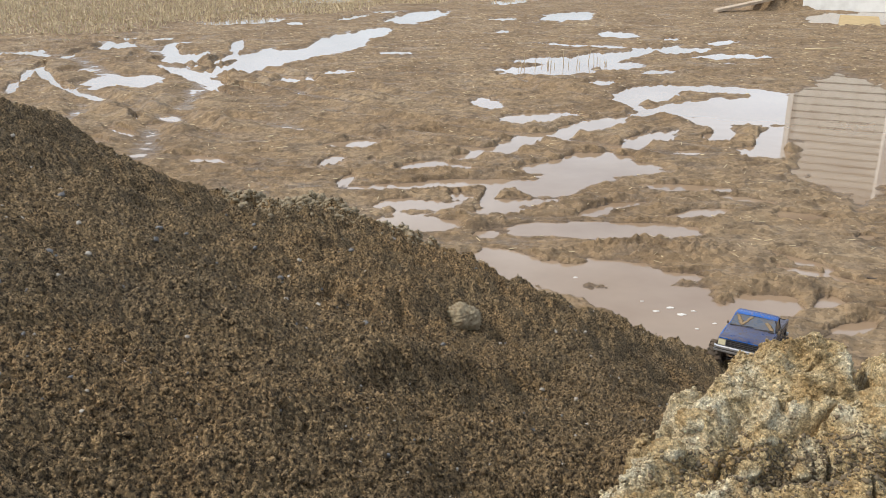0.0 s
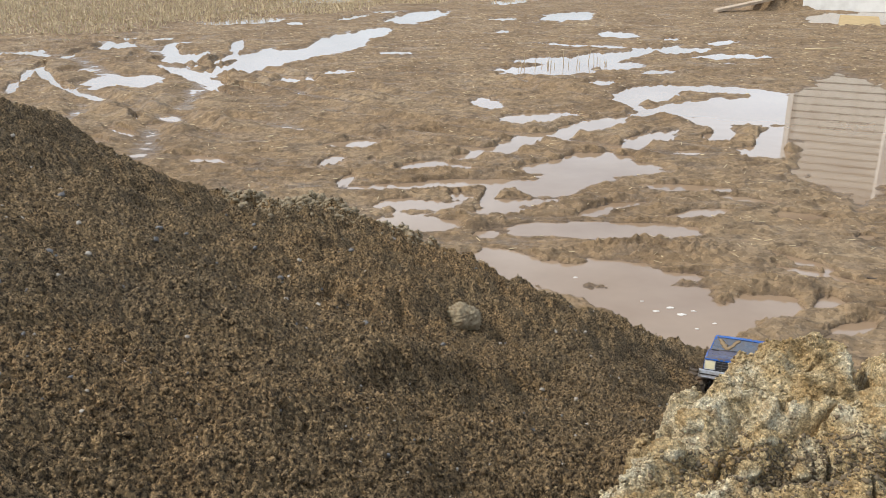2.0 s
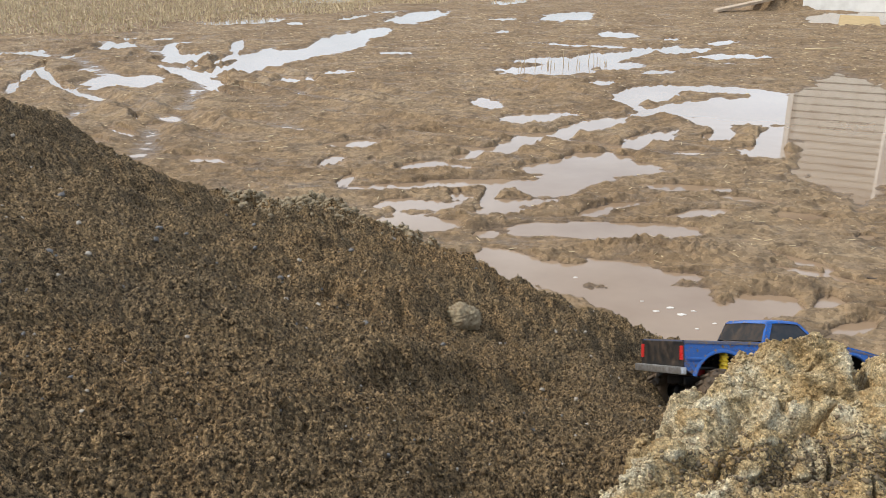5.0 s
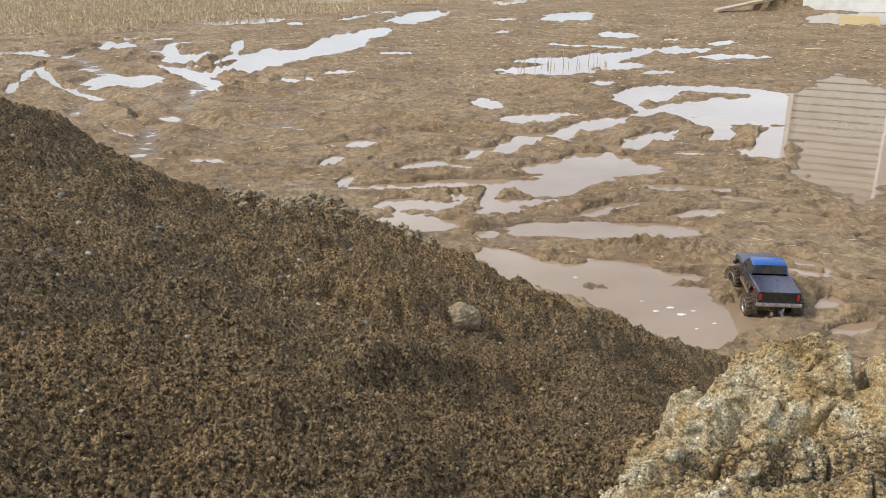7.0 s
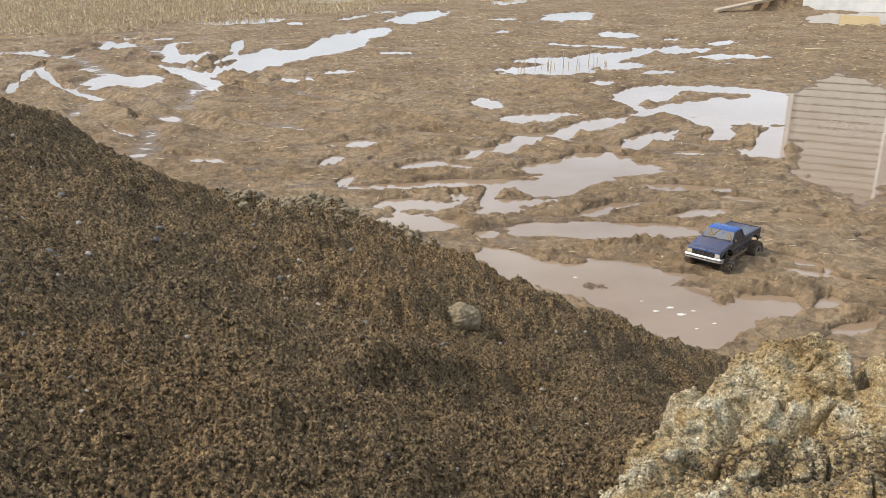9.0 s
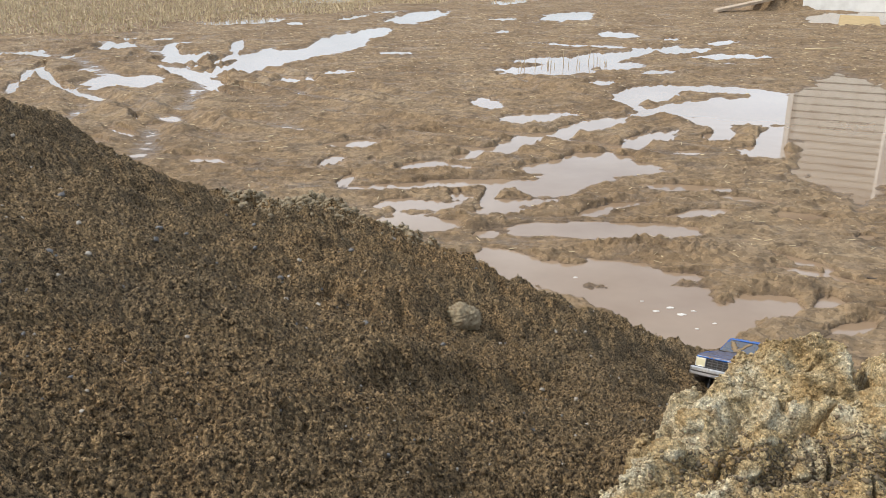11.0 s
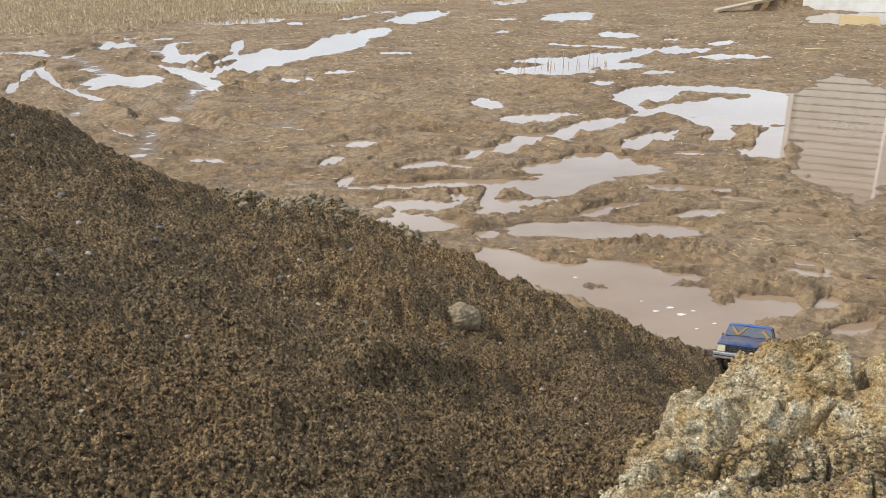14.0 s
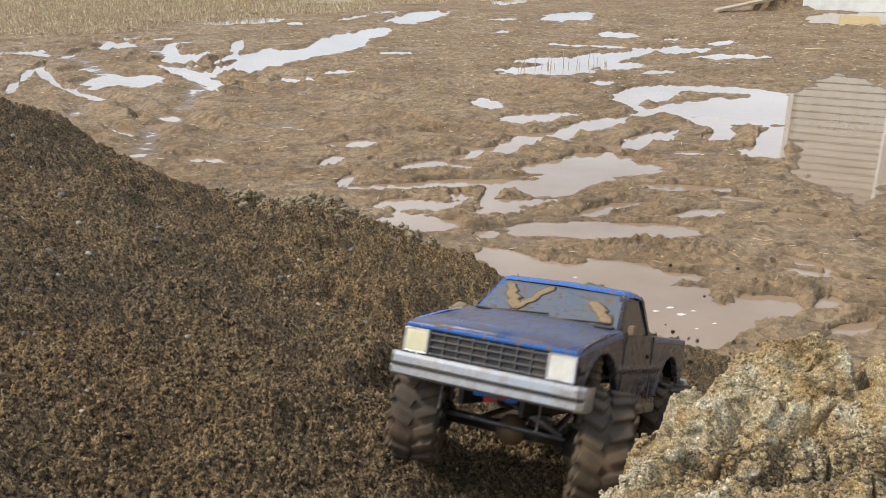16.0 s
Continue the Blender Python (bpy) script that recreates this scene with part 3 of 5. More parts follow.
# ---- crumbs and pebbles on the heap ----
g = np.random.RandomState(11)
n = 18000
a, r = np.radians(g.uniform(-31, 24, n)), np.exp(g.uniform(np.log(0.6), np.log(3.2), n))
cx, cy = r * np.sin(a), r * np.cos(a)
cz = heap_height(cx, cy)
ok = (cz > 0.03) & (cz < 1.5)
cs = np.exp(g.normal(np.log(0.0019), 0.45, n)).clip(0.0010, 0.006)
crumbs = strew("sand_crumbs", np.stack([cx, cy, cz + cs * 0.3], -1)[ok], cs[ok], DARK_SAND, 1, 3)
tagged(crumbs, "loose crumbs of damp dark sand", "sand crumbs", kind="stuff")
n = 260
a, r = np.radians(g.uniform(-31, 20, n)), np.exp(g.uniform(np.log(0.75), np.log(2.6), n))
cx, cy = r * np.sin(a), r * np.cos(a)
cz = heap_height(cx, cy)
ok = (cz > 0.1) & (cz < 1.5)
cs = np.exp(g.normal(np.log(0.0030), 0.40, n)).clip(0.0018, 0.008) * (0.5 + 0.5 * step(r, 0.8, 1.5))
P = np.stack([cx, cy, cz + cs * 0.45], -1)
half = np.arange(n) % 2 == 0
tagged(strew("gravel", P[ok & half], cs[ok & half], STONE, 2, 5), "pale pebbles lying in the dark sand", "gravel", kind="stuff")
tagged(strew("gravel", P[ok & ~half], cs[ok & ~half], STONE_DARK, 2, 6), "grey pebbles lying in the dark sand", "gravel", kind="stuff")


def lie_on_heap(x, y):
    return float(heap_height(np.array([x]), np.array([y]))[0])


# a pale cemented lump stuck in the face of the heap
def sand_lump(x, y, z, size, label, seed, flat=0.85):
    bm = bmesh.new()
    bmesh.ops.create_icosphere(bm, subdivisions=5 if size > 0.02 else 4, radius=1.0)
    for v in bm.verts:
        d = 1 + 0.22 * noise.noise(v.co * 1.6 + Vector((seed, 0, 0))) + 0.10 * noise.noise(v.co * 5) + 0.16 * noise.noise(v.co * 11) + 0.10 * noise.noise(v.co * 25)
        v.co = Vector((v.co.x * 1.1, v.co.y * 0.8, v.co.z * flat)) * d * size
    ob = finish("sand_lump", bm, DRY_SAND if seed > 5 else CLOD, True)
    ob.location = (x, y, z)
    tagged(ob, label, "sand lump")


CLOD = plain("pale_clod", (0.30, 0.245, 0.155), 0.9, 0.0, 0.8, 110.0)


# ---- the bank of dry sand close to the camera ----
def bank_height(x, y):
    top = 1.255 + 0.020 * fbm(x * 9, y * 9, 3, 101) + 0.05 * (y - 0.6)
    wob = 0.014 * fbm(x * 16, y * 16, 3, 102) + 0.012 * lumps(x * 34, y * 34, 103)
    # left edge runs from the near corner to the far corner
    left = (x - 0.080) * 0.748 - (y - 0.475) * 0.664 + wob + 0.014 * fbm(y * 22, x * 4, 2, 106)
    far = 0.712 - y + wob
    d = smin(left, far, 0.02)
    drop = 0.34 * (1 - step(d, -0.05, 0.010)) + 0.020 * (1 - step(d, 0.0, 0.04))
    # a hollow of darker gravel, a cleft, and the standing block beside it
    warp = 0.02 * fbm(x * 25, y * 25, 3, 108)
    hollow = step(0.5 - np.hypot((x - 0.275 + warp) / 0.19, (y - 0.528 + 0.6 * warp) / 0.058), 0.0, 0.35)
    cleft = np.exp(-((x - 0.372 - 0.35 * (y - 0.66) + 0.4 * warp) / 0.007) ** 2) * step(y, 0.60, 0.63)
    block = step(x, 0.225, 0.26) * step(0.385 - x, 0.0, 0.02) * step(y + 0.5 * warp, 0.605, 0.64)
    z = top - drop - 0.026 * hollow - 0.055 * cleft + 0.010 * block
    # clefts between the crumbling blocks
    cleave = 1 - np.abs(fbm(x * 15 + 2.0 * warp, y * 15, 2, 111))
    z = z - 0.022 * step(cleave, 0.90, 0.985) * step(fbm(x * 11, y * 11, 2, 112), -0.25, 0.2)
    # the big pale lump at the near corner
    mound = np.hypot((x - 0.138 + warp) / 0.070, (y - 0.468 + 0.5 * warp) / 0.034)
    z = np.maximum(z, 1.268 - 0.035 * mound ** 2.2 + 0.012 * fbm(x * 40, y * 40, 2, 109))
    z = z + 0.017 * lumps(x * 30 + 0.6 * fbm(x * 18, y * 18, 2, 6), y * 30, 104) * step(fbm(x * 14, y * 14, 2, 110), -0.35, 0.3)
    z = z + 0.0055 * lumps(x * 75 + 0.8 * fbm(x * 40, y * 40, 2, 7), y * 75, 105) + 0.0035 * fbm(x * 90, y * 90, 4, 107, 0.6)
    return z


xs, ys = np.linspace(-0.02, 0.64, 500), np.linspace(0.28, 0.79, 370)
BX, BY = np.meshgrid(xs, ys)
bank = sheet("sand_bank", BX, BY, bank_height(BX, BY), DRY_SAND)
tagged(bank, "bank of crumbling dry yellow sand", "sand bank", kind="stuff")
n = 26000
bx, by = g.uniform(0.03, 0.62, n), g.uniform(0.32, 0.74, n)
bz = bank_height(bx, by)
ok = bz > 1.12
bs = np.exp(g.normal(np.log(0.0011), 0.45, n)).clip(0.0006, 0.0045)
tagged(strew("pale_crumbs", np.stack([bx, by, bz + bs * 0.35], -1)[ok], bs[ok], DRY_SAND, 1, 9), "crumbs of dry yellow sand", "sand crumbs", kind="stuff")


# ---- the house across the yard ----
def house():
    h = thing("house", "house with grey lap siding and white corner boards", "house")
    h.matrix_world = pose(10.7, 25.7, 0, 0, 0, -28)
    wide, deep, tall = 11.0, 8.0, 6.4
    bm = bmesh.new()
    box(bm, (wide / 2, deep / 2, tall / 2 + 0.2), (wide - 0.1, deep - 0.1, tall - 0.4))
    # shows dark through the board gaps, in place of shade below each lap
    part("wall", bm, LAP_SHADE, h)
    bm = bmesh.new()
    box(bm, (wide / 2, deep / 2, 0.36), (wide + 0.06, deep + 0.06, 0.72), bevel=0.01)
    part("plinth", bm, WHITE, h, "white painted plinth")
    bm = bmesh.new()
    box(bm, (0, 0, 0), (wide - 0.02, 0.03, 0.185), Matrix.Rotation(radians(5), 4, "X"))
    me = finish("siding_board", bm, SIDING)
    me.parent = h
    me.location = (wide / 2, 0.035, 0.84)
    k = 1
    while 0.84 + 0.225 * k < tall:
        o = me.copy()
        scene.collection.objects.link(o)
        o.location = (wide / 2, 0.035, 0.84 + 0.225 * k)
        k += 1
    for x in (0.0, wide):
        bm = bmesh.new()
        box(bm, (x, 0.0, tall / 2 + 0.36), (0.15, 0.14, tall - 0.72), bevel=0.008)
        part("corner_board", bm, WHITE, h, "white corner board")
    bm = bmesh.new()
    loft(bm, [[(x, -0.5, tall), (x, deep / 2, tall + 2.6), (x, deep + 0.5, tall), (x, deep + 0.5, tall - 0.15), (x, -0.5, tall - 0.15)] for x in (-0.4, wide + 0.4)], loop=True)
    part("roof", bm, ROOF, h)


house()


def porch_post():
    p = thing("porch_post", "white painted porch post", "post")
    bm = bmesh.new()
    box(bm, (0, 0, 2.2), (0.13, 0.13, 4.4), bevel=0.008)
    part("post", bm, WHITE, p)
    bm = bmesh.new()
    box(bm, (0, 0, 0.05), (0.2, 0.2, 0.12), bevel=0.008)
    part("base", bm, WHITE, p)
    p.location = (10.56, 19.6, 0.0)


porch_post()


def plywood(corner, size, turn):
    bm = bmesh.new()
    box(bm, (0, 0, 0), (*size, 0.02), bevel=0.003)
    ob = finish("plywood_sheet", bm, PLY)
    ob.matrix_world = corner @ pose(0, 0, 0, 0, 0, turn)
    tagged(ob, "tan plywood sheet lying in the wet mud", "plywood")


plywood(pose(10.1, 20.9, 0.05, 2, 0, 0), (0.9, 2.4), -25)


def timber(a, b, size):
    """A sawn board from a to b."""
    a, b = Vector(a), Vector(b)
    bm = bmesh.new()
    box(bm, (0, 0, 0), (size[0], size[1], (b - a).length), bevel=0.006)
    ob = finish("timber", bm, WOOD)
    ob.matrix_world = Matrix.Translation((a + b) / 2) @ (b - a).to_track_quat("Z", "Y").to_matrix().to_4x4()
    tagged(ob, "weathered board leaning on a hump of mud", "timber", "boards by the house")


timber((7.62, 24.2, 0.07), (10.15, 25.6, 0.42), (0.16, 0.07))
timber((7.75, 24.5, 0.08), (10.2, 26.0, 0.40), (0.16, 0.07))


def hump(x, y, rx, ry, h, label):
    b, r = np.meshgrid(np.linspace(0, 2 * np.pi, 60)[:-1], np.linspace(0.001, 1, 30))
    px, py = x + rx * r * np.cos(b), y + ry * r * np.sin(b)
    z = h * (1 - r ** 2) ** 1.2 * (0.8 + 0.6 * fbm(px * 2.5, py * 2.5, 4, 5)) - 0.06 * r
    tagged(sheet("mud_hump", px, py, z, MUD, closed=True), label, "mud", kind="stuff")


hump(9.9, 26.0, 1.4, 1.2, 0.45, "hump of brown mud beside the house")


# ---- maize stubble on the field ----
def stubble():
    g = np.random.RandomState(21)
    n = 42000
    y = np.exp(g.uniform(np.log(15.5), np.log(60), n))
    x = g.uniform(-0.60, 0.10, n) * y
    keep = (y > 16.5 + 5.5 * step(x / y, -0.50, -0.16) + 9 * step(x / y, -0.2, 0.05) + 2.0 * fbm(x * 0.4, y * 0.4, 3, 8)) & (g.uniform(size=n) < 0.35 + 0.65 * step(y, 17, 25))
    x, y = x[keep], y[keep]
    x = np.where(g.uniform(size=len(x)) < 0.25, np.round(x / 0.75) * 0.75 + g.normal(0, 0.06, len(x)), x)
    n = len(x)
    z = yard_height(x, y)
    L, lean, a = g.uniform(0.04, 0.15, n), np.abs(g.normal(0.5, 0.9, n)), g.uniform(0, 2 * np.pi, n)
    d = np.stack([np.sin(lean) * np.cos(a), np.sin(lean) * np.sin(a), np.cos(lean)], -1) * L[:, None]
    s = np.stack([-np.sin(a), np.cos(a), 0 * a], -1) * g.uniform(0.006, 0.014, n)[:, None]
    s2 = np.cross(d / L[:, None], s)
    p = np.stack([x, y, z], -1)
    co = np.stack([p + s, p - 0.5 * s + 0.8 * s2, p - 0.5 * s - 0.8 * s2, p + d + s, p + d - 0.5 * s + 0.8 * s2, p + d - 0.5 * s - 0.8 * s2], 1).reshape(-1, 3)
    k = (np.arange(n) * 6)[:, None]
    f = np.concatenate([k + q for q in ([0, 1, 4, 3], [1, 2, 5, 4], [2, 0, 3, 5])], 0)
    me = bpy.data.meshes.new("stubble")
    me.from_pydata(co.tolist(), [], f.tolist())
    me.materials.append(STRAW)
    tagged(new("stubble", me), "bleached maize stubble and straw on the field", "stubble", kind="stuff")


stubble()

sand_lump(0.037, 1.585, lie_on_heap(0.037, 1.585) - 0.008, 0.036, "pale cemented lump of sand in the heap", 1)
for k, (x, y, size, flat) in enumerate(((0.289, 0.520, 0.011, 0.95), (0.312, 0.515, 0.014, 0.9), (0.345, 0.560, 0.018, 0.8), (0.355, 0.590, 0.020, 0.7), (0.250, 0.560, 0.009, 0.8),
                                        (0.200, 0.578, 0.014, 0.75), (0.232, 0.545, 0.010, 0.8), (0.275, 0.545, 0.007, 0.8), (0.170, 0.545, 0.013, 0.8))):
    z = float(bank_height(np.array([x]), np.array([y]))[0])
    sand_lump(x, y, z + size * 0.1, size, "pale crumbling lump of dry sand on the bank", 6 + 3.7 * k, flat)
n = 6000
bx, by = g.normal(0.275, 0.045, n), g.normal(0.528, 0.016, n)
bz = bank_height(bx, by)
bs = np.exp(g.normal(np.log(0.0010), 0.45, n)).clip(0.0005, 0.0024)
tagged(strew("grey_gravel", np.stack([bx, by, bz + bs * 0.4], -1), bs, GRAVEL_GREY, 1, 19), "dark grey gravel lying in the dry sand", "gravel", kind="stuff")


# ---- straw and sticks in the mud ----
def straw_litter():
    g = np.random.RandomState(31)
    n = 5200
    y = np.exp(g.uniform(np.log(4.0), np.log(24), n))
    x = g.uniform(-0.55, 0.56, n) * y
    keep = g.uniform(size=n) < 0.22 + 0.78 * step(y + 3.0 * (x < -1) + 4.0 * (x / y > 0.34), 7, 17)
    x, y = x[keep], y[keep]
    z = yard_height(x, y)
    keep = z > 0.004
    x, y, z = x[keep], y[keep], z[keep]
    n = len(x)
    a, L = g.uniform(0, np.pi, n), g.uniform(0.012, 0.06, n) * (0.6 + y / 14)
    d = np.stack([np.cos(a), np.sin(a), g.normal(0, 0.12, n)], -1) * L[:, None]
    w = g.uniform(0.0015, 0.0035, n) * (0.5 + y / 9)
    s = np.stack([-np.sin(a), np.cos(a), 0 * a], -1) * w[:, None]
    u = np.zeros((n, 3))
    u[:, 2] = w
    p = np.stack([x, y, z + w * 0.5], -1) - d / 2
    co = np.stack([p + s, p + u, p - s, p + d + s, p + d + u, p + d - s], 1).reshape(-1, 3)
    k = (np.arange(n) * 6)[:, None]
    f = np.concatenate([k + q for q in ([0, 1, 4, 3], [1, 2, 5, 4], [2, 0, 3, 5])], 0)
    me = bpy.data.meshes.new("straw")
    me.from_pydata(co.tolist(), [], f.tolist())
    me.materials.append(STRAW)
    tagged(new("straw", me), "scattered bits of straw trodden into the mud", "straw", kind="stuff")


straw_litter()


def reeds(x, y, rx, ry, n, label):
    g = np.random.RandomState(int(x * 10) + 50)
    px, py = x + g.uniform(-rx, rx, n), y + g.uniform(-ry, ry, n)
    L, a, w = g.uniform(0.08, 0.22, n), g.normal(0, 0.12, n), 0.006
    p = np.stack([px, py, 0 * px - 0.03], -1)
    d = np.stack([np.sin(a), 0.3 * np.sin(a * 2), np.cos(a)], -1) * L[:, None]
    s, s2 = np.array([w, 0, 0]), np.array([0, w, 0])
    co = np.stack([p + s, p - s + s2, p - s - s2, p + d + s * 0.4, p + d - s * 0.4 + s2 * 0.4, p + d - s * 0.4 - s2 * 0.4], 1).reshape(-1, 3)
    k = (np.arange(n) * 6)[:, None]
    f = np.concatenate([k + q for q in ([0, 1, 4, 3], [1, 2, 5, 4], [2, 0, 3, 5])], 0)
    me = bpy.data.meshes.new("dead_stalks")
    me.from_pydata(co.tolist(), [], f.tolist())
    me.materials.append(STRAW)
    tagged(new("dead_stalks", me), label, "stalks", kind="stuff")


reeds(-4.91, 21.1, 0.7, 0.6, 26, "dead stalks standing in a puddle")
reeds(1.95, 12.9, 0.9, 0.35, 22, "dead stalks standing in a puddle")


def stick(x0, y0, z0, x1, y1, z1, r, label, material=None):
    bm = bmesh.new()
    a, b = Vector((x0, y0, z0)), Vector((x1, y1, z1))
    side = (b - a).cross(Vector((0, 0, 1))).normalized()
    pts = [a.lerp(b, q) + side * 0.06 * (b - a).length * math.sin(q * 4.1) for q in (0, 0.25, 0.5, 0.75, 1)]
    rows = []
    for i, p in enumerate(pts):
        rr = r * (1 - 0.12 * i)
        rows.append([p + side * rr * math.cos(t) + Vector((0, 0, rr * math.sin(t))) for t in (0, 1.05, 2.09, 3.14, 4.19, 5.24)])
    loft(bm, rows, loop=True)
    tagged(finish("stick", bm, material or BARK, True), label, "stick")


BARK = plain("dark_wet_bark", (0.05, 0.035, 0.025), 0.6, 0.0, 0.3, 40.0)
stick(1.14, 4.60, 0.050, 1.20, 4.53, 0.015, 0.007, "short dark wet stick in the mud")
stick(2.20, 4.02, 0.030, 2.36, 3.98, 0.025, 0.006, "dark wet twig in the mud")
stick(6.2, 14.6, 0.06, 6.9, 14.7, 0.07, 0.014, "pale broken cane lying in the mud", STRAW)


def foam_fleck(x, y, r, label):
    bm = bmesh.new()
    pts = []
    for k in range(14):
        t = 2 * math.pi * k / 14
        q = r * (0.6 + 0.5 * random.random())
        pts.append((x + 1.8 * q * math.cos(t), y + q * math.sin(t)))
    loft(bm, [[(px, py, 0.0005) for px, py in pts], [(x + (px - x) * 0.9, y + (py - y) * 0.9, 0.0022) for px, py in pts], [(x, y, 0.003) for px, py in pts]], cap=False, loop=True)
    tagged(finish("foam_fleck", bm, FOAM), label, "foam", "foam on the pool")


for x, y, r in ((1.02, 3.66, 0.010), (1.10, 3.70, 0.012), (1.13, 3.62, 0.014), (1.20, 3.66, 0.008), (0.98, 3.78, 0.006), (1.26, 3.52, 0.007), (1.16, 3.46, 0.006), (0.70, 4.10, 0.008)):
    foam_fleck(x, y, r, "pale fleck of foam floating on muddy water")

# paler crumbs along the broken crest and below it; part of it painted-in light
n = 13000
al, be = g.uniform(0.55, 1.30, n), -np.abs(g.normal(0.0, 0.22, n)) + 0.02
cx, cy = -1.22 + al * 0.922 - be * 0.387, 2.3 + al * 0.387 + be * 0.922
cz = heap_height(cx, cy)
cs = np.exp(g.normal(np.log(0.0034), 0.5, n)).clip(0.0015, 0.011)
tagged(strew("pale_crumbs", np.stack([cx, cy, cz + cs * 0.25], -1), cs, CLOD, 1, 23), "paler crumbs along the crest of the heap, coloured partly for the light there", "sand crumbs", kind="stuff")


# ---- the model truck ----
AXLE, TRACK, TYRE_R = 0.156, 0.104, 0.058
ARCH = ((0.160, 0.088, 0.068), (-0.152, 0.088, 0.066))


def arc(cx, cz, r, a0, a1, n):
    return [(cx + r * math.cos(radians(a0 + (a1 - a0) * k / n)), cz + r * math.sin(radians(a0 + (a1 - a0) * k / n))) for k in range(n + 1)]


def wheel(truck, x, y, side):
    """Chunky tyre on a dished rim; it turns on its own y axis."""
    bm = bmesh.new()
    rod(bm, (0, -0.012, 0), (0, 0.012, 0), 0.011, 14)
    for k in range(6):
        a = math.pi * 2 * k / 6
        rod(bm, (0.014 * math.cos(a), side * 0.020, 0.014 * math.sin(a)), (0.014 * math.cos(a), side * 0.024, 0.014 * math.sin(a)), 0.0022, 6)
    w = part("wheel", bm, BLACK, truck)
    w.location = (x, y, TYRE_R)
    bm = bmesh.new()
    revolve(bm, [(0.030, -0.024), (0.046, -0.027), (0.0535, -0.026), (0.0555, -0.019), (0.056, 0.0), (0.0555, 0.019), (0.0535, 0.026), (0.046, 0.027), (0.030, 0.024)], 40)
    for k in range(18):
        for s in (-1, 1):
            a = 2 * math.pi * (k + 0.25 * s) / 18
            m = Matrix.Rotation(-a, 4, "Y")
            box(bm, m @ Vector((0.0565, s * 0.013, 0)), (0.009, 0.023, 0.0095), m @ Matrix.Rotation(radians(24 * s), 4, "X"), 0.0008)
            box(bm, m @ Vector((0.052, s * 0.0272, 0)), (0.012, 0.004, 0.0075), m, 0.0006)
    part("tyre", bm, TYRE, w, "black rubber tyre caked with mud", True)
    bm = bmesh.new()
    o = side
    revolve(bm, [(0.0335, 0.024 * o), (0.0325, 0.027 * o), (0.0285, 0.0265 * o), (0.0265, 0.016 * o), (0.0265, -0.02 * o), (0.031, -0.024 * o)], 32)
    part("rim_ring", bm, RIM_CHROME, w, "muddy chrome rim ring", True)
    bm = bmesh.new()
    revolve(bm, [(0.0268, 0.016 * o), (0.019, 0.018 * o), (0.011, 0.0145 * o), (0.0, 0.0145 * o)], 24)
    for k in range(10):
        a = 2 * math.pi * k / 10
        m = Matrix.Rotation(-a, 4, "Y")
        box(bm, m @ Vector((0.0195, 0.0185 * o, 0)), (0.0145, 0.004, 0.0045), m, 0.0006)
    part("rim", bm, RIM_MUD, w, "spoked rim clogged with mud", False)
    return w


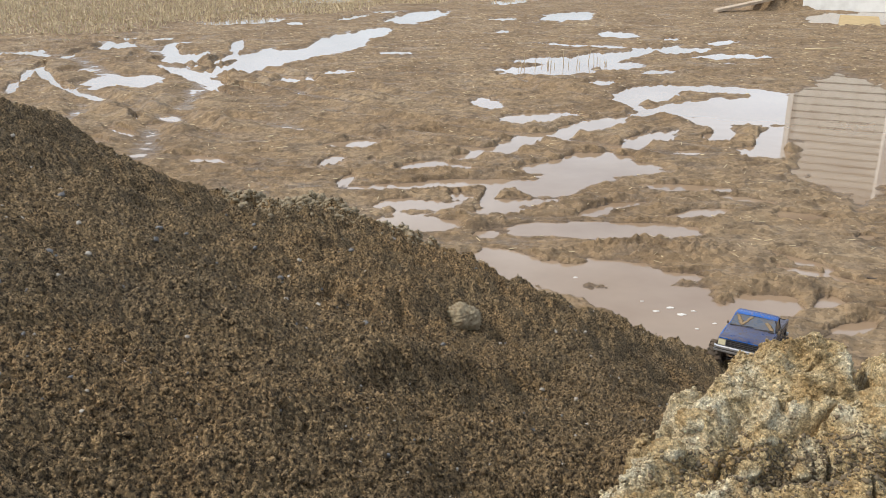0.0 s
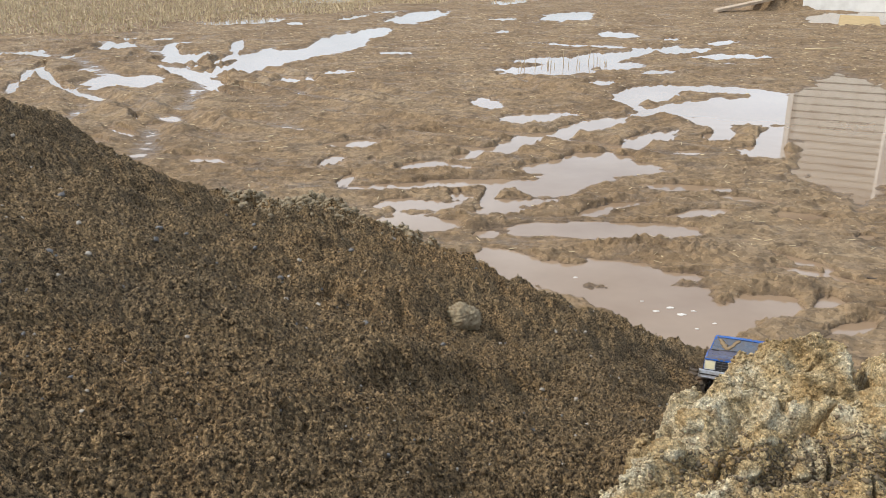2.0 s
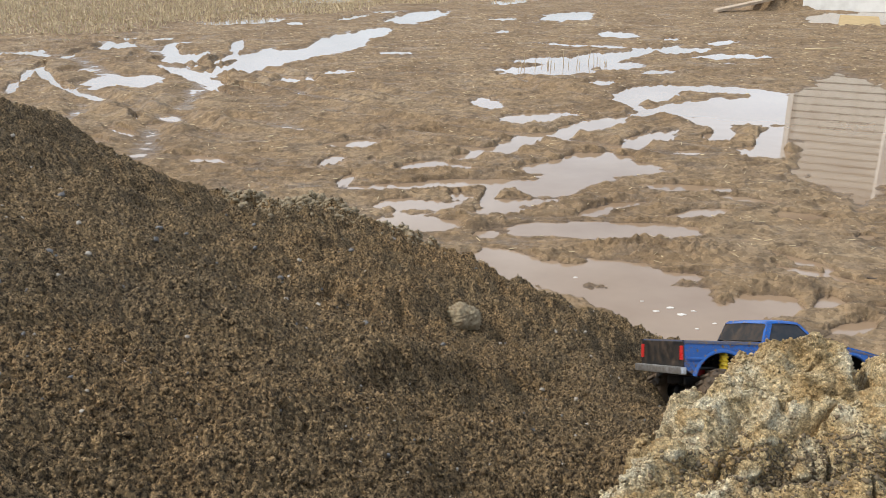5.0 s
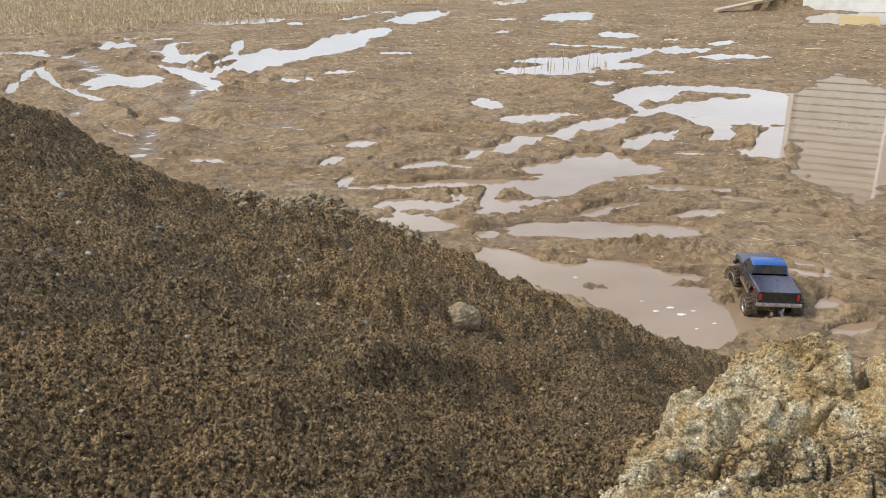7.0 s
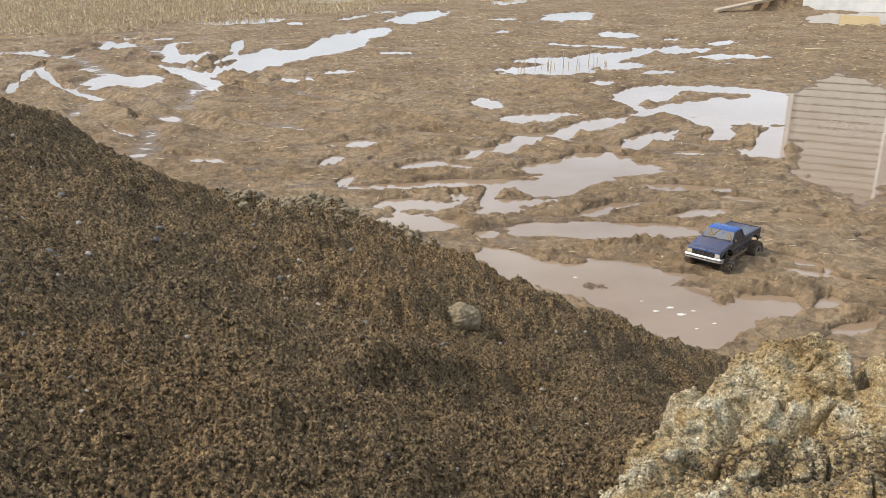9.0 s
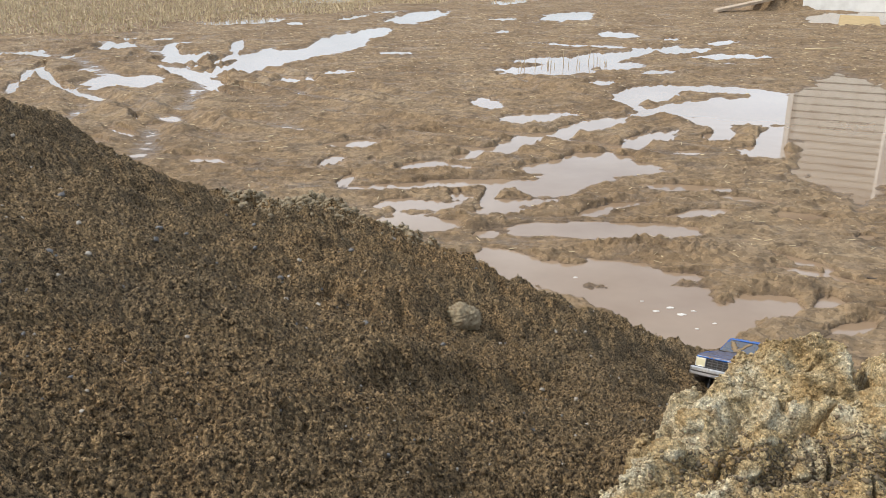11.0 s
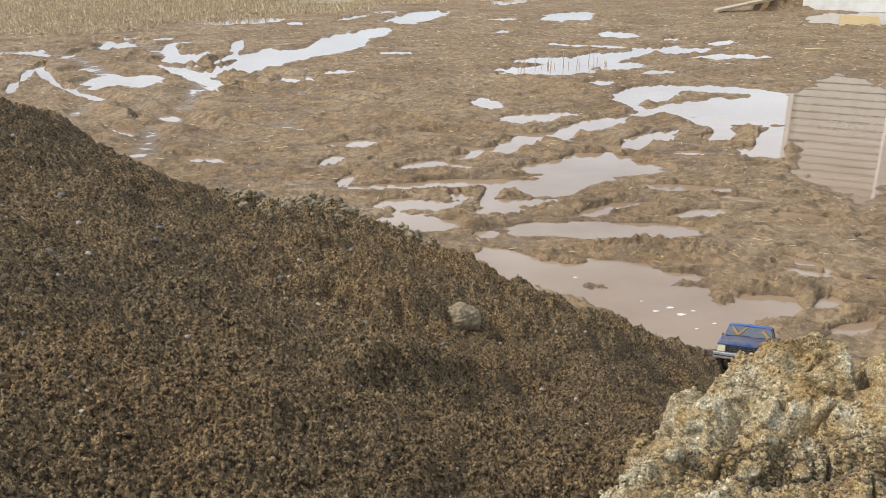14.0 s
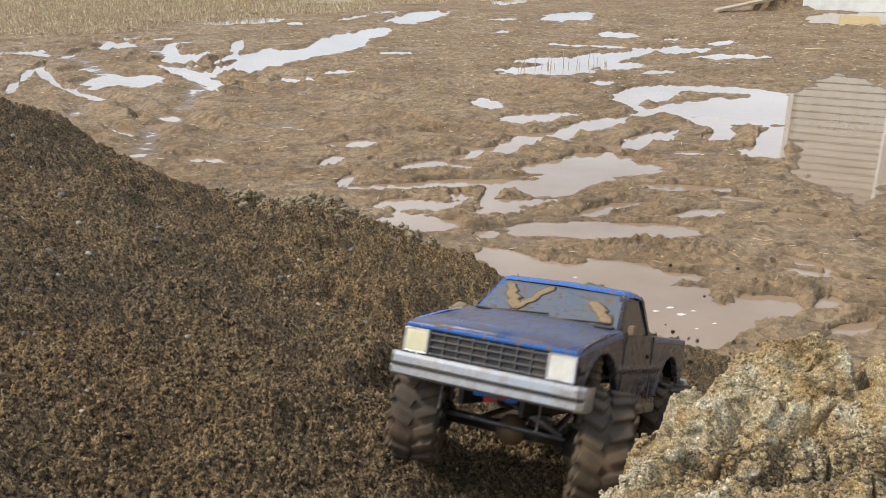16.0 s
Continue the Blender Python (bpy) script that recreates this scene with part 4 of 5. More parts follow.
def toy_truck():
    t = thing("toy_truck", "muddy blue radio-controlled pickup truck with big lugged tyres", "toy truck")
    # sides with the two wheel arches
    for s in (-1, 1):
        bm = bmesh.new()
        cols = sorted(list(np.linspace(-0.243, 0.238, 70)) + [cx + q * r * 0.999 for cx, cz, r in ARCH for q in (-1, -0.97, 0.97, 1)])
        grid = []
        for x in cols:
            top = np.interp(x, (-0.243, -0.05, 0.095, 0.165, 0.222, 0.238), (0.175, 0.177, 0.178, 0.171, 0.160, 0.150))
            low = np.interp(x, (-0.243, -0.218, -0.085, 0.093, 0.226, 0.238), (0.118, 0.103, 0.090, 0.090, 0.100, 0.112))
            for cx, cz, r in ARCH:
                if abs(x - cx) < r:
                    low = max(low, cz + math.sqrt(r * r - (x - cx) ** 2))
            zs = [low + (top - low) * k / 7 for k in range(8)]
            outer = [(x, s * (0.0947 - 0.0030 * ((z - 0.138) / 0.045) ** 2), z) for z in zs]
            grid.append((outer, [(x, s * 0.0885, z) for z in (top, low)]))
        loft(bm, [o for o, q in grid], cap=False)
        loft(bm, [[o[-1], q[0]] for o, q in grid], cap=False)
        loft(bm, [q for o, q in grid], cap=False)
        loft(bm, [[q[1], o[0]] for o, q in grid], cap=False)
        # the left panel's darker colour holds its shade as well as mud
        part("side_panel", bm, BLUE if s < 0 else SHADED_MUDDY_BLUE, t, "blue side panel spattered with mud" if s < 0 else "muddy blue side panel, coloured darker as the shaded side", True)
        # raised body line and flared arch lips
        for x0, x1 in ((-0.236, -0.201), (-0.103, 0.108), (0.212, 0.234)):
            bm = bmesh.new()
            loft(bm, [[(x, s * 0.0944, 0.143), (x, s * 0.0962, 0.139), (x, s * 0.0962, 0.137), (x, s * 0.0944, 0.131)] for x in (x0, x1)], cap=False)
            part("body_line", bm, BLUE if s < 0 else SHADED_MUDDY_BLUE, t)
        for cx, cz, r in ARCH:
            bm = bmesh.new()
            rows = []
            for a in np.linspace(12, 168, 22):
                c, z = math.cos(radians(a)), math.sin(radians(a))
                rows.append([(cx + (r + q) * c, s * y, cz + (r + q) * z) for q, y in ((0.007, 0.0935), (0.003, 0.0962), (0.0, 0.0972), (-0.002, 0.0962), (-0.002, 0.089))])
            loft(bm, rows, cap=False)
            part("wheel_arch", bm, BLUE if s < 0 else SHADED_MUDDY_BLUE, t, "", True)
        bm = bmesh.new()
        box(bm, (0.003, s * 0.092, 0.0885), (0.176, 0.012, 0.012), bevel=0.003)
        for k in range(26):
            q = random.random()
            box(bm, (-0.082 + 0.17 * q, s * (0.0935 + 0.003 * random.random()), 0.089 + 0.012 * random.random() ** 2), (0.012, 0.006, 0.008), Matrix.Rotation(random.random() * 3, 4, "Y"), 0.0015)
        part("sill", bm, MUD_CAKE, t, "sill caked with brown mud")
        # door seams and handle
        for x in (-0.047, 0.083):
            bm = bmesh.new()
            box(bm, (x, s * 0.0947, 0.134), (0.0016, 0.001, 0.080))
            part("door_seam", bm, BLACK, t)
        bm = bmesh.new()
        box(bm, (-0.03, s * 0.0955, 0.152), (0.014, 0.002, 0.005), bevel=0.0008)
        part("door_handle", bm, BLACK, t)
        bm = bmesh.new()
        box(bm, (0.070, s * 0.0965, 0.181), (0.013, 0.008, 0.012), bevel=0.003)
        part("door_mirror", bm, MUD_CAKE, t, "door mirror caked with mud")
        bm = bmesh.new()
        box(bm, (0.130, s * 0.050, 0.132), (0.070, 0.004, 0.050), bevel=0.004)
        part("inner_fender", bm, RED, t, "red inner fender")
        bm = bmesh.new()
        box(bm, (-0.105, s * 0.070, 0.110), (0.004, 0.03, 0.045), bevel=0.003)
        part("inner_fender", bm, RED, t, "red inner fender")

    # hood
    bm = bmesh.new()
    rows = []
    for x, z, w in ((0.2390, 0.1500, 0.985), (0.2395, 0.1545, 0.99), (0.2375, 0.1572, 1.0), (0.20, 0.1640, 1.0), (0.15, 0.1715, 1.0), (0.094, 0.1795, 1.0)):
        rows.append([(x, y * w, z + dz) for y, dz in ((-0.0950, -0.0075), (-0.0938, -0.0022), (-0.0905, 0.0), (-0.064, 0.0006), (-0.060, 0.0026), (0, 0.0030), (0.060, 0.0026), (0.064, 0.0006), (0.0905, 0.0), (0.0938, -0.0022), (0.0950, -0.0075))])
    loft(bm, rows, cap=False)
    part("hood", bm, HOOD_BLUE, t, "dark dirty blue hood dusted with mud", True)
    bm = bmesh.new()
    box(bm, (0.2385, 0, 0.1530), (0.004, 0.187, 0.0042), bevel=0.001)
    part("hood_lip", bm, BLUE, t, "blue front lip of the hood")

    # cab: pillars and roof round real openings
    base = {"fr": (0.094, 0.0885, 0.179), "rr": (-0.052, 0.0885, 0.178)}
    roof = {"fr": (0.048, 0.0775, 0.2195), "rr": (-0.034, 0.0785, 0.2195)}
    bm = bmesh.new()
    rows = []
    for x, z in ((-0.037, 0.2165), (-0.030, 0.2235), (0.005, 0.2255), (0.042, 0.2235), (0.050, 0.2180)):
        rows.append([(x, y, z + dz) for y, dz in ((-0.080, -0.006), (-0.077, -0.001), (-0.07, 0.001), (0, 0.0025), (0.07, 0.001), (0.077, -0.001), (0.080, -0.006))])
    loft(bm, rows, cap=False)
    part("roof", bm, BLUE, t, "blue cab roof", True)
    for s in (-1, 1):
        for key, wide in (("fr", 0.009), ("rr", 0.013)):
            bm = bmesh.new()
            (ax, ay, az), (bx, by, bz) = base[key], roof[key]
            q = wide if key == "rr" else -wide
            loft(bm, [[(ax, s * ay, az - 0.003), (ax + q, s * (ay + 0.0008), az - 0.003), (ax + q, s * (ay - 0.006), az - 0.003), (ax, s * (ay - 0.006), az - 0.003)],
                      [(bx, s * by, bz), (bx + q, s * (by + 0.0008), bz), (bx + q, s * (by - 0.006), bz), (bx, s * (by - 0.006), bz)]], loop=True)
            part("pillar", bm, BLUE if s < 0 else SHADED_MUDDY_BLUE, t)
        bm = bmesh.new()
        loft(bm, [[(0.0865, s * 0.0872, 0.178), (-0.040, s * 0.0872, 0.178)], [(0.040, s * 0.0768, 0.219), (-0.024, s * 0.0768, 0.219)]], cap=False)
        part("side_window", bm, GLASS, t, "dark smoked side window")
    for name, x0, x1, label in (("windshield", 0.0925, 0.0480, "dusty windshield with mud smears"), ("rear_window", -0.0495, -0.0345, "black rear window")):
        bm = bmesh.new()
        loft(bm, [[(x0, y, 0.1795) for y in (-0.085, 0, 0.085)], [(x1, y, 0.2190) for y in (-0.075, 0, 0.075)]], cap=False)
        part(name, bm, WINDSHIELD if x0 > 0 else BLACK, t, label)
    # dried mud wiped across the glass
    for ya, qa, yb, qb, w in ((-0.062, 0.88, -0.040, 0.12, 0.010), (-0.040, 0.12, -0.010, 0.95, 0.006), (0.048, 0.70, 0.074, 0.10, 0.009)):
        bm = bmesh.new()
        rows = []
        for k in range(9):
            q = k / 8
            y, h = ya + (yb - ya) * q + 0.004 * noise.noise(Vector((q * 7, ya * 50, 8))), qa + (qb - qa) * q
            ww = w * (0.55 + 0.7 * math.sin(math.pi * (0.15 + 0.7 * q)) * (0.8 + 1.3 * noise.noise(Vector((q * 9, ya * 90, 3)))) * (1 if 0 < k < 8 else 0.25))
            x, z = 0.0925 - 0.0445 * h, 0.1795 + 0.0395 * h
            rows.append([(x + 0.0004, y - ww, z + 0.0004), (x + 0.0008, y - 0.5 * ww, z + 0.0008), (x + 0.0008, y + 0.4 * ww, z + 0.0008), (x + 0.0004, y + ww, z + 0.0004)])
        loft(bm, rows, loop=True)
        part("mud_smear", bm, SMEAR, t, "tan smear of dried mud", True)
    for y in (-0.055, 0.02):
        bm = bmesh.new()
        rod(bm, (0.095, y, 0.1815), (0.090, y + 0.058, 0.1850), 0.0011, 5)
        part("wiper", bm, BLACK, t)
    bm = bmesh.new()
    box(bm, (0.098, 0, 0.1805), (0.012, 0.166, 0.003), bevel=0.001)
    part("cowl", bm, BLACK, t, "black cowl below the windshield")
    # bed, tailgate, tail lamps
    bm = bmesh.new()
    loft(bm, [[(x, y, 0.176 + dz) for y, dz in ((-0.0945, -0.006), (-0.0935, 0.0), (-0.085, 0.001), (-0.083, -0.005), (0, -0.0045), (0.083, -0.005), (0.085, 0.001), (0.0935, 0.0), (0.0945, -0.006))] for x in (-0.243, -0.236, -0.06, -0.052)], cap=False)
    part("bed_cover", bm, DARK_BLUE, t, "grey-blue closed bed", True)
    bm = bmesh.new()
    box(bm, (-0.2415, 0, 0.147), (0.005, 0.184, 0.054), bevel=0.0015)
    part("tailgate", bm, BLACK, t, "black tailgate")
    for s in (-1, 1):
        bm = bmesh.new()
        box(bm, (-0.2445, s * 0.085, 0.150), (0.003, 0.012, 0.03), bevel=0.001)
        part("tail_lamp", bm, TAIL_RED, t, "red tail lamp")
    bm = bmesh.new()
    box(bm, (-0.249, 0, 0.113), (0.014, 0.205, 0.016), bevel=0.003)
    part("rear_bumper", bm, CHROME, t, "worn chrome rear bumper")

    # nose: grille, lamps, bumper
    bm = bmesh.new()
    box(bm, (0.234, 0, 0.136), (0.006, 0.186, 0.032), bevel=0.001)
    part("grille_panel", bm, BLACK, t, "black grille panel")
    for z in (0.1265, 0.1335, 0.1405, 0.1475):
        bm = bmesh.new()
        box(bm, (0.2385, 0, z), (0.0025, 0.128, 0.0014), bevel=0.0003)
        part("grille_bar", bm, GRILLE, t)
    for k in range(9):
        bm = bmesh.new()
        box(bm, (0.2382, -0.064 + 0.016 * k, 0.137), (0.002, 0.0012, 0.026), bevel=0.0003)
        part("grille_bar", bm, GRILLE, t)
    for s in (-1, 1):
        bm = bmesh.new()
        box(bm, (0.2375, s * 0.0795, 0.1375), (0.006, 0.0265, 0.0225), bevel=0.002)
        lens = part("headlight", bm, LAMP_YELLOW if s < 0 else LAMP, t, "yellowed headlight" if s < 0 else "white headlight")
        bm = bmesh.new()
        for z in (0.1258, 0.1492):
            box(bm, (0.2385, s * 0.0795, z), (0.005, 0.029, 0.0016), bevel=0.0004)
        for y in (0.0658, 0.0932):
            box(bm, (0.2385, s * y, 0.1375), (0.005, 0.0016, 0.025), bevel=0.0004)
        part("bezel", bm, CHROME, lens, "chrome bezel")
    bm = bmesh.new()
    rows = []
    for y, x in ((-0.107, 0.226), (-0.106, 0.240), (-0.10, 0.2455), (0.0, 0.249), (0.10, 0.2455), (0.106, 0.240), (0.107, 0.226)):
        rows.append([(x - 0.012, y, 0.101), (x - 0.003, y, 0.0995), (x, y, 0.102), (x, y, 0.108), (x - 0.0025, y, 0.1092), (x - 0.0025, y, 0.1118), (x, y, 0.113), (x, y, 0.120), (x - 0.003, y, 0.1235), (x - 0.012, y, 0.1235)])
    loft(bm, rows, loop=True)
    bumper = part("front_bumper", bm, CHROME, t, "worn chrome front bumper")
    bm = bmesh.new()
    loft(bm, [[(x + 0.0004 - 0.0025, y, 0.1085), (x + 0.0008 - 0.0025, y, 0.1105), (x + 0.0004 - 0.0025, y, 0.1125)] for y, x in ((-0.105, 0.2405), (-0.10, 0.2455), (0.0, 0.249), (0.10, 0.2455), (0.105, 0.2405))], cap=False)
    part("rubber_strip", bm, BLACK, bumper, "black rubber strip")

    # chassis and running gear
    for s in (-1, 1):
        bm = bmesh.new()
        box(bm, (0, s * 0.034, 0.088), (0.42, 0.006, 0.018), bevel=0.002)
        part("chassis_rail", bm, BLACK, t)
        for x in (AXLE, -AXLE):
            bm = bmesh.new()
            rod(bm, (x * 0.93, s * 0.083, 0.098), (x * 0.90, s * 0.079, 0.152), 0.0085, 12)
            for k in range(6):
                q = k / 6
                rod(bm, (x * (0.93 - 0.03 * q), s * (0.083 - 0.004 * q), 0.098 + 0.052 * q), (x * (0.928 - 0.03 * q), s * (0.0828 - 0.004 * q), 0.102 + 0.052 * q), 0.0100, 12)
            # yellow on the right, dark brown on the left
            sh = part("shock", bm, YELLOW if s < 0 else RIM_MUD, t, "yellow shock absorber" if s < 0 else "dark brown shock absorber", True)
            bm = bmesh.new()
            rod(bm, (x * 0.96, s * 0.072, 0.060), (x * 0.93, s * 0.078, 0.099), 0.002, 8)
            part("shock_rod", bm, STEEL, sh, "steel shock rod")
    bm = bmesh.new()
    box(bm, (0.02, 0, 0.088), (0.20, 0.066, 0.03), bevel=0.006)
    part("gearbox", bm, BLACK, t, "black gearbox and skid plate")
    bm = bmesh.new()
    box(bm, (0.0, 0, 0.118), (0.40, 0.130, 0.006), bevel=0.002)
    part("floor_tray", bm, BLACK, t)
    for x in (AXLE, -AXLE):
        bm = bmesh.new()
        rod(bm, (x, -0.088, TYRE_R), (x, 0.088, TYRE_R), 0.0075, 12)
        rod(bm, (x, -0.088, TYRE_R), (x, -0.070, TYRE_R), 0.015, 12)
        rod(bm, (x, 0.070, TYRE_R), (x, 0.088, TYRE_R), 0.015, 12)
        ax = part("axle", bm, BLACK, t, "black axle tube", True)
        bm = bmesh.new()
        bmesh.ops.create_icosphere(bm, subdivisions=3, radius=0.0165, matrix=Matrix.Translation((x + 0.004 * (1 if x > 0 else -1), 0.008, TYRE_R)))
        part("differential", bm, BRASS, ax, "muddy brass differential cover", True)
    bm = bmesh.new()
    rod(bm, (0.182, -0.074, 0.064), (0.182, 0.074, 0.064), 0.0022, 8)
    part("tie_rod", bm, STEEL, t, "steel tie rod", True)
    bm = bmesh.new()
    rod(bm, (0.176, -0.02, 0.098), (0.180, 0.070, 0.066), 0.003, 8)
    part("drag_link", bm, STEEL, t, "steel drag link", True)
    for s in (-1, 1):
        bm = bmesh.new()
        rod(bm, (0.145, s * 0.045, 0.056), (0.03, s * 0.03, 0.074), 0.0035, 8)
        part("suspension_link", bm, STEEL, t, "grey suspension link", True)
        bm = bmesh.new()
        rod(bm, (-0.145, s * 0.045, 0.056), (-0.03, s * 0.03, 0.074), 0.0035, 8)
        part("suspension_link", bm, STEEL, t, "grey suspension link", True)
    bm = bmesh.new()
    rod(bm, (0.15, 0.006, 0.06), (0.05, 0.0, 0.085), 0.0045, 10)
    part("drive_shaft", bm, BLACK, t)
    bm = bmesh.new()
    rod(bm, (-0.15, 0.006, 0.06), (-0.05, 0.0, 0.085), 0.0045, 10)
    part("drive_shaft", bm, BLACK, t)
    bm = bmesh.new()
    box(bm, (0.190, 0.0, 0.098), (0.022, 0.05, 0.016), bevel=0.002)
    part("steering_servo", bm, BRIGHT_BLUE, t, "bright blue steering servo")
    bm = bmesh.new()
    box(bm, (0.203, 0.004, 0.093), (0.006, 0.030, 0.006), Matrix.Rotation(0.3, 4, "X"), 0.001)
    part("servo_horn", bm, RED, t, "red servo horn")
    bm = bmesh.new()
    box(bm, (0.205, 0.0, 0.0975), (0.004, 0.016, 0.012), bevel=0.001)
    part("body_mount", bm, STEEL, t)
    for s in (-1, 1):
        bm = bmesh.new()
        rod(bm, (0.215, s * 0.055, 0.07), (0.212, s * 0.055, 0.105), 0.0013, 6)
        part("bumper_post", bm, STEEL, t)
    wheels = [wheel(t, x, s * TRACK, s) for x in (AXLE, -AXLE) for s in (1, -1)]
    return t, wheels


WINDSHIELD = mat_paint("dusty_windshield", (0.10, 0.125, 0.165), 0.5, 0.5)
SMEAR = plain("tan_dried_mud", (0.27, 0.19, 0.105), 0.9, 0.0, 0.6, 150.0)
GRILLE = plain("grille_grey", (0.11, 0.11, 0.115), 0.4, 0.3, 0.3)
truck, wheels = toy_truck()


# ---- crumbs that the wheels throw up ----
def thrown_clods():
    g = random.Random(5)
    shapes = []
    for k in range(4):
        bm = bmesh.new()
        bmesh.ops.create_icosphere(bm, subdivisions=2, radius=1.0)
        for v in bm.verts:
            v.co *= 1 + 0.45 * noise.noise(v.co * 1.7 + Vector((k * 9, 0, 0)))
        me = bpy.data.meshes.new("mud_clod")
        bm.to_mesh(me)
        bm.free()
        me.materials.append(DARK_SAND)
        shapes.append(me)
    made = []
    for k in range(84):
        if k < 52:  # dug out while it climbs to the edge
            t0, p, v = g.uniform(2.18, 2.66), (0.29 + g.uniform(-0.06, 0.10), 1.47 + g.uniform(-0.14, 0.12)), (g.uniform(-0.9, 0.05), g.uniform(0.1, 0.9), g.uniform(1.6, 2.7))
        else:  # and on the last climb
            t0, p, v = g.uniform(15.72, 15.94), (0.34 + g.uniform(-0.05, 0.06), 1.10 + g.uniform(-0.08, 0.08)), (g.uniform(-0.1, 0.8), g.uniform(0.2, 0.9), g.uniform(1.0, 2.2))
        ob = new("mud_clod", shapes[k % 4])
        r = g.uniform(0.0014, 0.0042)
        ob.scale = (r, r * g.uniform(0.7, 1.1), r)
        tagged(ob, "crumb of wet dark sand thrown up by the wheels", "sand crumb", "thrown crumbs")
        z0 = lie_on_heap(*p) + 0.002
        rest = (p[0], p[1], z0)
        rows, t = [(0.0, pose(*rest)), (t0, pose(*rest))], 0.0
        while True:
            t += 0.06
            q = (p[0] + v[0] * t, p[1] + v[1] * t, z0 + v[2] * t - 4.905 * t * t)
            floor = lie_on_heap(q[0], q[1]) if q[1] < 3.0 else 0.0
            low = q[2] < max(floor, 0.0)
            if low:
                q = (q[0], q[1], max(floor, 0.0) + 0.002)
            if t0 + t < 16.0:
                rows.append((t0 + t, pose(*q, 40 * t / 0.06 % 80, 0, 0)))
            if low or t0 + t >= 16.0:
                break
        rows.append((16.1, pose(*q)))
        made.append((ob, rows))
    return made


CLODS = thrown_clods()


